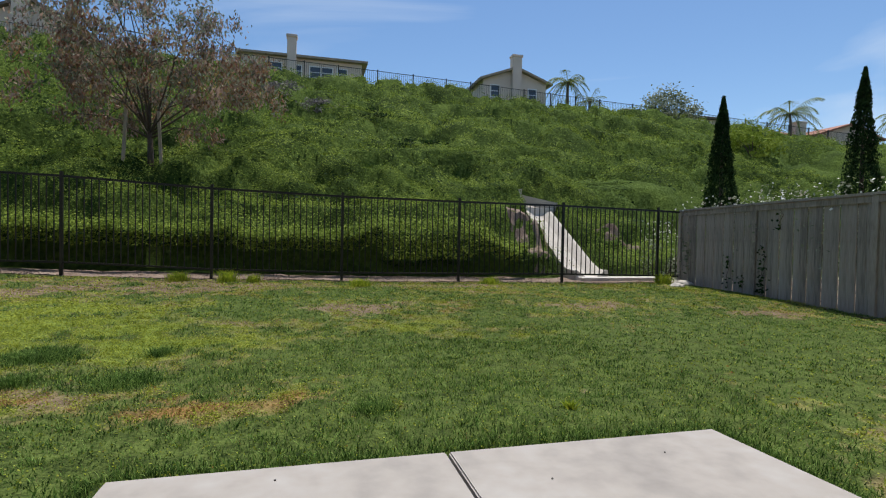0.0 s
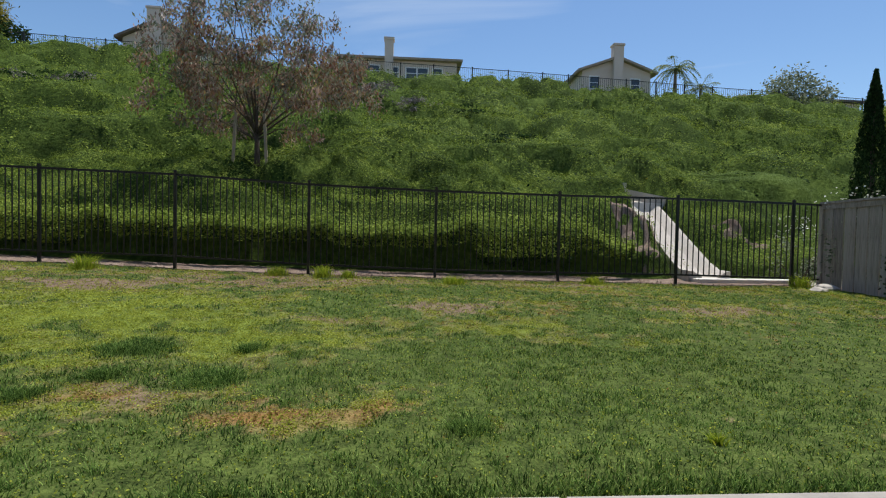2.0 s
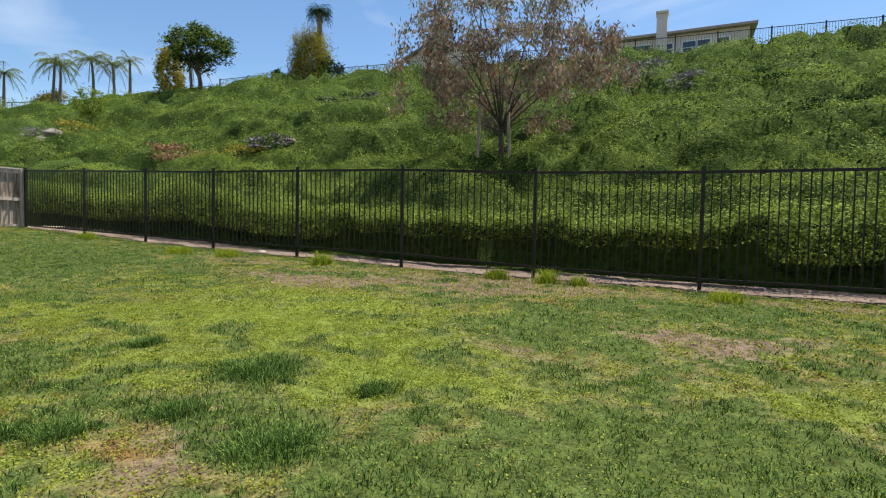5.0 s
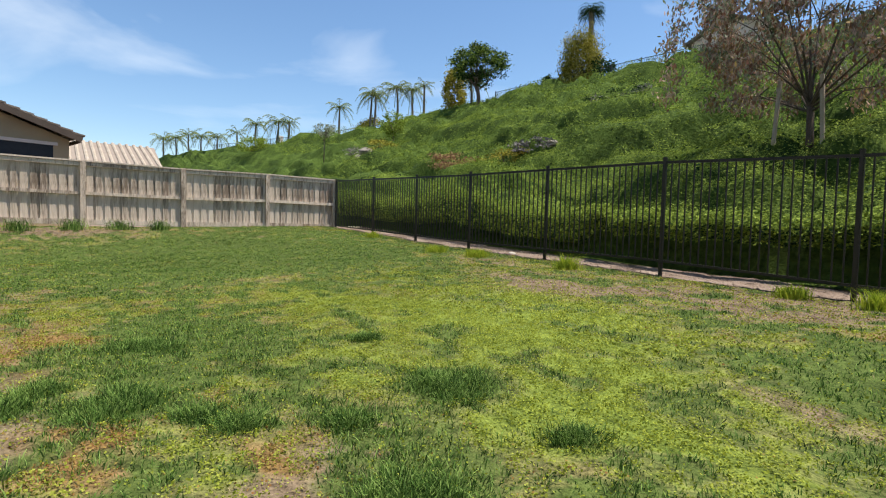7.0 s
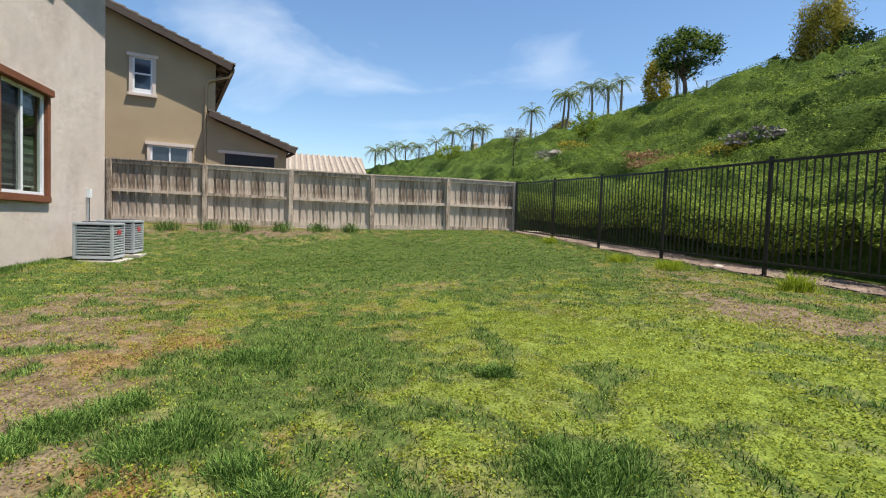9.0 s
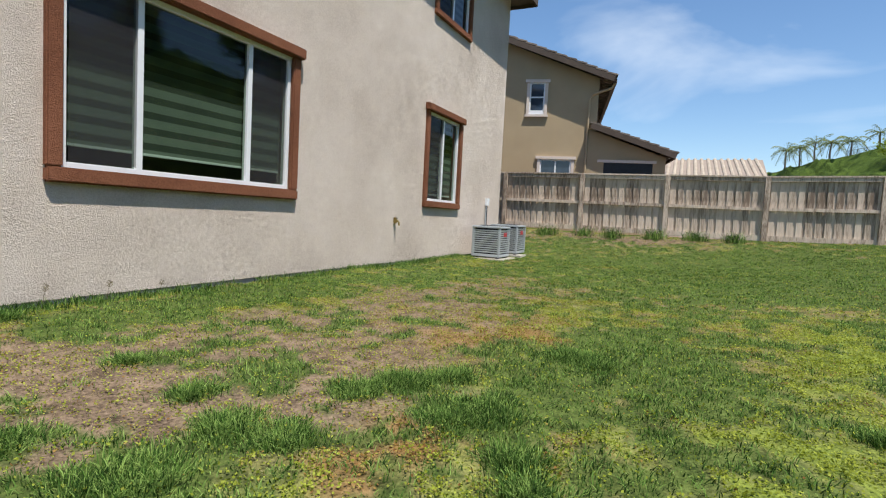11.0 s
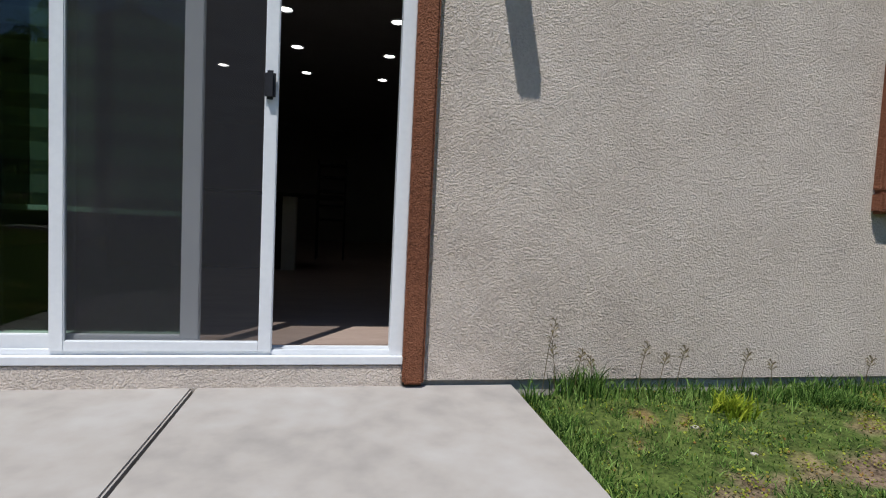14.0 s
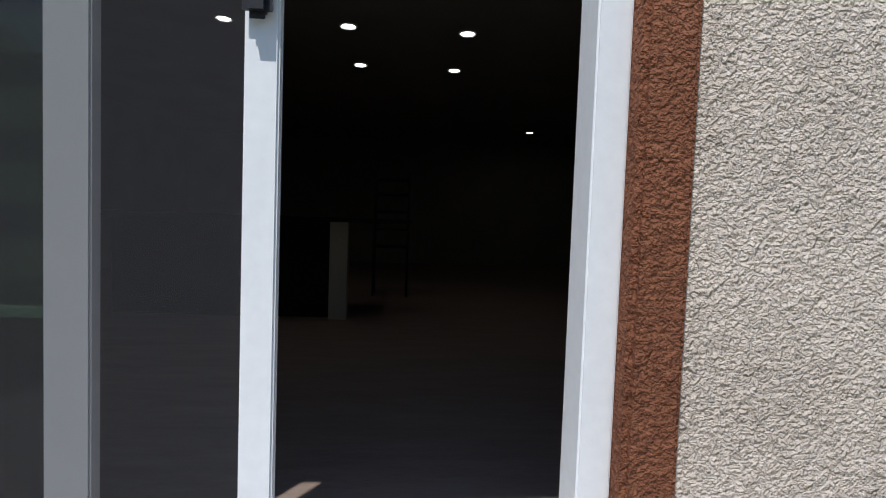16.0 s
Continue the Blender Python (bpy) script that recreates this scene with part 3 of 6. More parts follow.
def creeping(name, density, kinds, mat, label, size, lift):
    """Small flat leaves of a creeping plant, close to the soil."""
    P = []
    for x0, x1, y0, y1, f in ((-7.0, 3.0, -0.42, 6.4, 1.0), (-7.0, 8.3, 6.4, 10.4, 0.4), (3.0, 8.3, -0.42, 6.4, 0.25), (-16.4, -7.0, -0.42, 10.4, 0.25)):
        n = int(density * f * (x1 - x0) * (y1 - y0))
        q = scatter(n, x0, x1, y0, y1)
        c = cover(q[:, 0], q[:, 1])
        w = sum(c[k] * s for k, s in kinds)
        clump = 0.25 + 1.1 * smooth01((fbm(q[:, 0] * 13, q[:, 1] * 13, 191, 3) - 0.36) / 0.22)
        q = q[(RNG.uniform(size=n) < w * clump) & ~on_patio(q)]
        P.append(np.column_stack([q, np.full(len(q), 1.0 if f > 0.9 else 1.6)]))
    q = np.concatenate(P)
    mound = 0.4 + 1.2 * fbm(q[:, 0] * 13, q[:, 1] * 13, 191, 3)
    z = bumpy_lawn(q[:, 0], q[:, 1]) + lift * mound * RNG.uniform(0.15, 1.0, len(q))
    me = leaf_mesh(name, np.column_stack([q[:, :2], z]), size * q[:, 2], mat, 0.75, 0.6)
    tagged(new(name, me), label, "clover", kind="stuff")


creeping("clover", 8500, ((1, 1.0), (0, 0.07), (3, 0.22), (2, 0.3)), BLADE_LIGHT, "low yellow-green clover in the lawn", 0.0125, 0.022)
creeping("orange_clover", 6000, ((2, 1.0), (3, 0.12)), CLOVER_ORANGE, "orange-brown withered clover", 0.012, 0.018)


def tufted(name, per_m2, blades, radius, length, label):
    """Grass in tufts whose blades lean outwards from the middle."""
    C = []
    for x0, x1, y0, y1, f in ((-7.0, 3.0, -0.42, 6.0, 1.0), (-7.0, 8.3, 6.0, 10.4, 0.6), (3.0, 8.3, -0.42, 6.0, 0.45), (-16.4, -7.0, -0.42, 10.4, 0.5)):
        n = int(per_m2 * f * (x1 - x0) * (y1 - y0))
        q = scatter(n, x0, x1, y0, y1)
        c = cover(q[:, 0], q[:, 1])[0]
        C.append(q[(RNG.uniform(size=n) < 0.06 + 0.95 * c) & ~on_patio(q)])
    c = np.concatenate(C)
    big = np.concatenate([np.array([x, y]) + RNG.normal(size=(int(30 + 700 * r * r), 2)) * r * 0.42 for x, y, r in TUFTS])
    c = np.concatenate([c, big[~on_patio(big)]])
    size = RNG.uniform(0.55, 1.3, len(c)) ** 1.3 * (0.85 + 0.4 * single_tufts(c[:, 0], c[:, 1]))
    k = np.repeat(np.arange(len(c)), blades)
    off = RNG.normal(size=(len(k), 2)) * (radius * size[k])[:, None] * 0.6
    p = c[k] + off
    ok = ~on_patio(p)
    p, off, k = p[ok], off[ok], k[ok]
    n = len(k)
    L = length * size[k] * RNG.uniform(0.6, 1.25, n)
    out = off / (np.linalg.norm(off, axis=1)[:, None] + 1e-6)
    ang = RNG.uniform(0, math.tau, n)
    w = np.column_stack([np.cos(ang), np.sin(ang), np.zeros(n)]) * 0.002
    base = np.column_stack([p, bumpy_lawn(p[:, 0], p[:, 1]) - 0.004])
    lean = RNG.uniform(0.25, 1.1, n)
    tip = np.column_stack([(out + RNG.normal(size=(n, 2)) * 0.35) * (L * lean)[:, None], L * np.sqrt(np.clip(1 - 0.75 * lean ** 2, 0.1, 1))])
    mid = tip * np.array([0.32, 0.32, 0.62])
    v = np.stack([base - w, base + w, base + mid + w * 0.8, base + mid - w * 0.8, base + tip], 1).reshape(-1, 3)
    j = np.arange(n)[:, None] * 5
    f = np.concatenate([j + np.array([[0, 1, 2]]), j + np.array([[0, 2, 3]]), j + np.array([[3, 2, 4]])])
    tagged(new(name, raw_mesh(name, v, f, BLADE_DARK)), label, "grass", kind="stuff")


tufted("grass_tufts", 36, 44, 0.055, 0.038, "springy green grass tufts standing above the clover")

# the hill: one sheet from the fence up to the crest and beyond
hill_x = np.concatenate([np.arange(-420, -60, 6.0), np.arange(-60, -22, 1.0), np.arange(-22, 26, 0.24), np.arange(26, 70, 1.0), np.arange(70, 420, 10.0)])
hill_y = np.concatenate([np.arange(11.75, 13.2, 0.08), np.arange(13.2, 24, 0.17), np.arange(24, 56, 0.45), np.array([60, 80, 140, 300, 900])])


def channel_x(y):
    return 6.75 + 0.17 * (y - 12.0)


def foot_edge(x):
    return 12.0 + 0.7 * (fbm(x * 0.45, x * 0 + 3.3, 211) - 0.5)


def foot_ridge(x, y):
    """The leafy shoulder that overhangs the dirt strip at the foot of the slope."""
    e = foot_edge(x)
    h = 0.5 + 0.7 * fbm(x * 0.6, x * 0 + 7.7, 223) - 0.45 * smooth01((x - 3.6) / 1.2)
    return h * smooth01((y - e) / 0.16) * smooth01((e + 3.4 - y) / 2.6)


def cover_bump(x, y):
    m1 = smooth01((fbm(x * 0.34 + 0.3 * vnoise(x * 0.9, y * 0.9, 5), y * 0.75, 101) - 0.36) / 0.2)
    m2 = smooth01((fbm(x * 1.1, y * 1.7, 107, 3) - 0.42) / 0.16)
    m3 = smooth01((fbm(x * 0.2, y * 0.3, 113, 3) - 0.35) / 0.35)
    scale = 1.0 + 0.035 * np.clip(y - 14, 0, 25)
    fade = smooth01((y - 12.2) / 1.0) * smooth01((crest_y(x) + 1.5 - y) / 2)
    return (0.62 * (m1 - 0.4) + 0.36 * (m2 - 0.4) + 0.4 * (m3 - 0.5)) * scale * fade


def hill_surface(x, y):
    ditch = smooth01((0.75 - np.abs(x - channel_x(y))) / 0.3) * smooth01((18.4 - y) / 0.5)
    return hill_z(x, y) + (cover_bump(x, y) + foot_ridge(x, y)) * (1 - ditch) - 0.35 * ditch


# Bed is coloured darker than the leaves, so gaps between them read as shade.
HILL_GREEN = material("groundcover_bed", [(0.022, 0.04, 0.01), (0.065, 0.105, 0.02), (0.13, 0.19, 0.04)], 0.95, 0.45, 9, 1.0, 7, depth=0.2, spec=0.05)
hill = tagged(new("ground", grid_mesh("hill", hill_x, hill_y, hill_surface, HILL_GREEN)), "green hillside covered with low groundcover", "hillside", kind="structure")
side = grid_mesh("side_ground", np.array([-900.0, -60, -40, -25, SIDE_X]), np.array([-900.0, -60, 0, 6, 11.8]), lambda x, y: 0.55 + 0 * x, DIRT)
tagged(new("ground", side), "bare soil of the neighbouring yard", "ground", kind="structure")
side = grid_mesh("far_ground", np.array([SIDE_X, 0, RIGHT_X]), np.array([-900.0, -60, -14.0]), lambda x, y: -0.12 + 0 * x, DIRT)
tagged(new("ground", side), "bare soil behind the house", "ground", kind="structure")
side = grid_mesh("right_ground", np.array([RIGHT_X, 30, 900.0]), np.array([-900.0, -60, 0, 6, 11.8]), lambda x, y: -0.02 + 0 * x, DIRT)
tagged(new("ground", side), "soil of the yard beyond the grey fence", "ground", kind="structure")


# ---- patio ----
def slab(x0, x1, y0, y1, parent):
    bm = bmesh.new()
    fall = lambda y: 0.026 - 0.019 * (y - WALL_Y)
    box(bm, x0, x1, y0, y1, -0.25, 0.0, bevel=0.008)
    for v in bm.verts:
        if v.co.z > -0.1:
            v.co.z += fall(v.co.y)
    part("slab", bm, CONCRETE, parent)


patio = thing("patio", (0, 0, 0), "pale concrete patio slab with a saw-cut joint", "patio", kind="structure")
for x0, x1 in ((-0.86, 0.66), (0.675, 2.26)):
    for y0, y1 in ((WALL_Y, 0.985), (0.995, 2.5)):
        slab(x0, x1, y0, y1, patio)
part("joint", boxes((0.655, 0.68, WALL_Y, 2.49, -0.3, -0.06), (-0.85, 2.25, 0.98, 1.0, -0.3, -0.02)), CONCRETE_SOILED, patio)


# ---- the house ----
def wall_with_openings(name, x0, x1, z0, z1, y0, y1, holes, mat, label):
    """A wall along x with rectangular holes (x0, x1, z0, z1)."""
    xs = sorted({x0, x1, *[h[0] for h in holes], *[h[1] for h in holes]})
    bm = bmesh.new()
    for a, b in zip(xs, xs[1:]):
        cuts = sorted([(h[2], h[3]) for h in holes if h[0] <= a + 1e-6 and h[1] >= b - 1e-6])
        z = z0
        for c, d in cuts + [(z1, z1)]:
            if c > z + 1e-4:
                box(bm, a, b, y0, y1, z, c)
            z = d
    bmesh.ops.remove_doubles(bm, verts=bm.verts, dist=1e-5)
    return tagged(new(name, mesh_of(name, bm, mat)), label, "wall", kind="structure")


DOOR = (-0.287, 1.62, 0.17, 2.66)
WIN1 = (-5.72, -3.08, 1.13, 2.775)
WIN2 = (-10.92, -9.49, 1.175, 2.88)
WIN3 = (-11.12, -9.62, 4.82, 6.1)
wall_with_openings("wall_north", -13.75, 8.2, 0.05, 6.6, WALL_Y - 0.2, WALL_Y, [DOOR, WIN1, WIN2, WIN3], STUCCO, "beige sand-finish stucco house wall")
found = new("foundation", mesh_of("foundation", boxes((-13.73, 8.18, WALL_Y - 0.18, WALL_Y - 0.02, -0.4, 0.05)), CONCRETE_DIM))
tagged(found, "grey concrete footing under the stucco", "foundation", kind="structure")
bm = boxes((-13.75, -13.55, -11, WALL_Y - 0.2, 0.05, 6.6), (8.0, 8.2, -11, WALL_Y - 0.2, 0.05, 6.6), (-13.75, 8.2, -11.2, -11, 0.05, 6.6))
tagged(new("wall_side", mesh_of("wall_side", bm, STUCCO)), "beige stucco side and rear walls", "wall", kind="structure")
bm = bmesh.new()
box(bm, -14.2, 8.7, -11.7, 0.07, 6.6, 6.72)
box(bm, -14.22, 8.72, 0.07, 0.11, 6.52, 6.76)
box(bm, -14.24, -14.2, -11.7, 0.07, 6.52, 6.76)
tagged(new("roof_eave", mesh_of("roof_eave", bm, FASCIA)), "dark eave with fascia boards", "eave", kind="structure")
bm = bmesh.new()
vs = [bm.verts.new(v) for v in ((-14.2, 0.1, 6.76), (8.7, 0.1, 6.76), (8.7, -11.7, 6.76), (-14.2, -11.7, 6.76), (-9, -5.8, 9.2), (3.5, -5.8, 9.2))]
for f in ((0, 1, 5, 4), (1, 2, 5), (2, 3, 4, 5), (3, 0, 4), (0, 3, 2, 1)):
    bm.faces.new([vs[i] for i in f])
tagged(new("roof", mesh_of("roof", bm, ROOF_TILE)), "hipped grey-brown tile roof", "roof", kind="structure")


def pane(parent, x0, x1, z0, z1, y, mat=None, name="pane"):
    bm = bmesh.new()
    bm.faces.new([bm.verts.new(v) for v in ((x1, y, z0), (x0, y, z0), (x0, y, z1), (x1, y, z1))])
    ob = new(name, bpy.data.meshes.new(name))
    bm.to_mesh(ob.data)
    bm.free()
    ob.data.materials.append(mat or GLASS)
    ob.parent = parent
    ob.visible_shadow = False
    return ob


def zebra_blind(parent, x0, x1, z0, z1, y, pitch=0.15):
    """Alternating opaque and sheer fabric bands with a bottom rail."""
    z, k = z1, 0
    while z > z0 + 0.02:
        b = max(z - pitch * (0.55 if k % 2 == 0 else 0.45), z0)
        part("blind_band", boxes((x0, x1, y - 0.003, y, b, z)), BLIND if k % 2 == 0 else BLIND_DARK, parent)
        z, k = b, k + 1
    part("blind_rail", boxes((x0, x1, y - 0.02, y + 0.008, z0 - 0.025, z0), bevel=0.003), VINYL, parent)


def window(name, hole, mullions, label, screens=(), blind=None, ears=True):
    x0, x1, z0, z1 = hole
    w = thing(name, ((x0 + x1) / 2, WALL_Y, z0), label, "window", kind="structure")
    ox, oz, t = -(x0 + x1) / 2, -z0, 0.125
    a, b, c, d = x0 + ox, x1 + ox, 0.0, z1 + oz
    part("trim", boxes((a - t, a, -0.02, 0.05, c, d), bevel=0.012), TRIM_BROWN, w)
    part("trim", boxes((b, b + t, -0.02, 0.05, c, d), bevel=0.012), TRIM_BROWN, w)
    part("sill", boxes((a - t, b + t, -0.02, 0.062, c - t, c), bevel=0.015), TRIM_BROWN, w)
    e = 0.16 if ears else t
    part("header", boxes((a - e, b + e, -0.02, 0.1, d, d + 0.13), bevel=0.015), TRIM_BROWN, w)
    f = 0.05
    part("window_frame", boxes((a, a + f, -0.09, -0.01, c, d), (b - f, b, -0.09, -0.01, c, d), (a + f, b - f, -0.09, -0.01, c, c + f), (a + f, b - f, -0.09, -0.01, d - f, d), bevel=0.004), VINYL, w)
    xs = [a + f] + [m + ox for m in mullions] + [b - f]
    for m in mullions:
        part("mullion", boxes((m + ox - 0.03, m + ox + 0.03, -0.085, -0.012, c + f, d - f), bevel=0.004), VINYL, w)
    for i, (p, q) in enumerate(zip(xs, xs[1:])):
        pane(w, p, q, c + f, d - f, -0.05)
        if i in screens:
            pane(w, p + 0.02, q - 0.02, c + f + 0.01, d - f - 0.01, -0.02, SCREEN, "insect_screen")
    if blind is not None:
        zebra_blind(w, a + 0.03, b - 0.03, c + blind, d - 0.04, -0.15)
    return w


window("window_1", WIN1, (-5.07, -3.76), "wide three-pane white vinyl window with brown trim and zebra blinds", screens=(0, 2), blind=0.22)
window("window_2", WIN2, (-10.2,), "narrow two-pane white window with brown trim", screens=(1,), blind=0.15)
window("window_3", WIN3, (-10.37,), "upper two-pane white window with brown trim", screens=(1,), blind=0.1)

# sliding door
dx = 0.675
door = thing("door_1", (dx, WALL_Y, 0.17), "white sliding patio door standing open behind a screen", "door", kind="structure")
H = DOOR[3] - DOOR[2]
part("trim", boxes((DOOR[0] - 0.105 - dx, DOOR[0] - dx, -0.02, 0.05, -0.13, H), bevel=0.012), TRIM_BROWN, door)
part("trim", boxes((DOOR[1] - dx, DOOR[1] + 0.13 - dx, -0.02, 0.055, -0.13, H), bevel=0.012), TRIM_BROWN, door)
part("header", boxes((DOOR[0] - 0.17 - dx, DOOR[1] + 0.17 - dx, -0.02, 0.1, H, H + 0.13), bevel=0.015), TRIM_BROWN, door)
part("threshold", boxes((DOOR[0] - dx, DOOR[1] - dx, -0.16, 0.02, -0.035, 0.005), (DOOR[0] - dx, DOOR[1] - dx, -0.1, -0.08, 0.005, 0.03), (DOOR[0] - dx, DOOR[1] - dx, -0.03, -0.015, 0.005, 0.03), bevel=0.003), VINYL, door)
part("frame", boxes((DOOR[0] - dx, DOOR[0] + 0.065 - dx, -0.1, 0.0, 0.005, H), (DOOR[1] - 0.035 - dx, DOOR[1] - dx, -0.1, 0.0, 0.005, H), (DOOR[0] + 0.07 - dx, DOOR[1] - 0.035 - dx, -0.16, 0.0, H - 0.055, H), bevel=0.004), VINYL, door)


def sash(name, x0, x1, y, stile, rail, mat, filler, label, thick=0.035):
    s = part(name, boxes((x0, x0 + stile, y - thick, y, 0.02, H - 0.06), (x1 - stile, x1, y - thick, y, 0.02, H - 0.06), (x0 + stile, x1 - stile, y - thick, y, 0.02, 0.02 + rail), (x0 + stile, x1 - stile, y - thick, y, H - 0.06 - rail, H - 0.06), bevel=0.004), mat, door, label)
    o = pane(s, x0 + stile, x1 - stile, 0.02 + rail, H - 0.06 - rail, y - thick / 2, filler)
    o.visible_shadow = filler is SCREEN
    return s


sash("fixed_panel", 0.7 - dx, DOOR[1] - 0.035 - dx, -0.09, 0.035, 0.07, VINYL, GLASS, "fixed glass panel")
sash("sliding_panel", 0.668 - dx, 1.615 - dx, -0.045, 0.082, 0.07, VINYL, GLASS, "sliding glass panel pushed open")
scr = sash("screen_panel", 0.335 - dx, 1.275 - dx, -0.004, 0.06, 0.05, VINYL, SCREEN, "sliding insect screen in a pale frame", 0.03)
part("handle", boxes((0.345 - dx, 0.395 - dx, -0.004, 0.022, 1.19, 1.32), bevel=0.012), BLACK, scr, "black plastic latch handle")
part("rolled_shade", boxes((DOOR[0] + 0.075 - dx, 0.66 - dx, -0.062, -0.058, 1.765, H - 0.06)), BLIND_DARK, door, "half-drawn grey shade")
part("shade_rail", boxes((DOOR[0] + 0.075 - dx, 0.66 - dx, -0.07, -0.05, 1.74, 1.765), bevel=0.003), VINYL, door)
zebra_blind(door, 0.755 - dx, DOOR[1] - 0.02 - dx, 0.66, H - 0.04, -0.19)
tagged(new("sill_curb", mesh_of("sill_curb", boxes((DOOR[0], DOOR[1], WALL_Y - 0.2, WALL_Y + 0.012, -0.02, 0.134), bevel=0.006), STUCCO)), "beige stucco curb under the sliding door", "curb", kind="structure")

# the room inside
RX0, RX1, RY0, RZ0, RZ1 = -7.0, 4.5, -10.4, 0.18, 2.72
tagged(new("floor", mesh_of("floor", boxes((RX0, RX1, RY0, WALL_Y - 0.2, 0.08, RZ0)), FLOOR_WOOD)), "pale wood floor inside the house", "floor", kind="structure")
tagged(new("ceiling", mesh_of("ceiling", boxes((RX0, RX1, RY0, WALL_Y - 0.2, RZ1, RZ1 + 0.1)), ROOM_PAINT)), "painted ceiling with recessed lights", "ceiling", kind="structure")
tagged(new("wall_inner", mesh_of("wall_inner", boxes((RX0 - 0.1, RX0, RY0, WALL_Y - 0.2, 0.08, RZ1), (RX1, RX1 + 0.1, RY0, WALL_Y - 0.2, 0.08, RZ1), (RX0, RX1, RY0 - 0.1, RY0, 0.08, RZ1)), ROOM_PAINT)), "painted room walls", "wall", kind="structure")


def recessed_light(x, y):
    o = thing("recessed_light", (x, y, RZ1), "lit round recessed ceiling light", "ceiling light", "recessed lights in the room")
    bm = bmesh.new()
    bmesh.ops.create_cone(bm, cap_ends=True, segments=24, radius1=0.055, radius2=0.055, depth=0.006, matrix=Matrix.Translation((0, 0, -0.004)))
    part("diffuser", bm, LAMP_DISC, o)
    bm = bmesh.new()
    tube(bm, [(0.07 * math.cos(k * math.tau / 24), 0.07 * math.sin(k * math.tau / 24), -0.006) for k in range(25)], [0.009] * 25, 5)
    part("ring", bm, VINYL, o)


for x, y in ((0.645, -3.1), (-0.4, -3.1), (0.645, -4.215), (-0.4, -4.215), (0.63, -5.33), (-0.39, -5.33), (-2.1, -8.85), (1.7, -4.215), (1.69, -5.33), (1.7, -3.1)):
    recessed_light(x, y)


# ---- iron fence along the hill ----
def box_mesh(name, sx, sy, sz, mat, bevel=0.0):
    """A mesh with its base centre at the origin, shared by alike pieces."""
    return mesh_of(name, boxes((-sx / 2, sx / 2, -sy / 2, sy / 2, 0, sz), bevel=bevel), mat)


def place(name, me, parent, m):
    ob = new(name, me)
    ob.parent = parent
    ob.matrix_basis = m
    return ob


def bar(bm, a, b, w, h):
    """A square rail from a to b."""
    a, b = Vector(a), Vector(b)
    d = b - a
    m = Matrix.Translation((a + b) / 2) @ d.to_track_quat("X", "Z").to_matrix().to_4x4()
    box(bm, -d.length / 2, d.length / 2, -w / 2, w / 2, -h / 2, h / 2, m=m)


def fence_top(x):
    return float(np.interp(x, [-16.4, -13.7, -11.4, -9.1, -6.74, -4.3, -1.82, 0.62, 3.07, 5.5, 7.95, 8.6], [2.38, 2.29, 2.21, 2.137, 2.092, 2.04, 1.92, 1.86, 1.84, 1.835, 1.8, 1.78]))


POST_X = [-16.38, -13.72, -11.34, -9.09, -6.73, -4.3, -1.82, 0.62, 3.075, 5.51, 7.98]
iron = thing("iron_fence", (0, FENCE_Y, 0), "black wrought-iron picket fence along the slope", "fence")
ends = POST_X + [8.62]
picket_me = box_mesh("picket", 0.017, 0.017, 1.52, IRON)
post_me = box_mesh("post", 0.052, 0.052, 1.9, IRON, 0.004)
cap_me = box_mesh("cap", 0.06, 0.06, 0.025, IRON, 0.008)
for x in POST_X:
    p = place("post", post_me, iron, pose(x, 0, fence_top(x) - 1.87))
    place("cap", cap_me, p, pose(0, 0, 1.895))
for a, b in zip(ends, ends[1:]):
    ta, tb = fence_top(a) - 0.03, fence_top(b) - 0.03
    for off, h in ((0.0, 0.04), (-1.535, 0.035)):
        bm = bmesh.new()
        bar(bm, (a, 0, ta + off), (b, 0, tb + off), 0.034, h)
        part("rail", bm, IRON, iron)
    n = max(2, round((b - a) / 0.1165))
    for k in range(1, n):
        x = a + (b - a) * k / n
        place("picket", picket_me, iron, pose(x, 0, ta + (tb - ta) * k / n - 1.6 + 0.07))

# ---- timber fence of the side yard ----
def side_top(y):
    return float(np.interp(y, [-4, 1.1, 5.9, 8.3, 10.7], [2.42, 2.39, 2.37, 2.41, 2.4]))


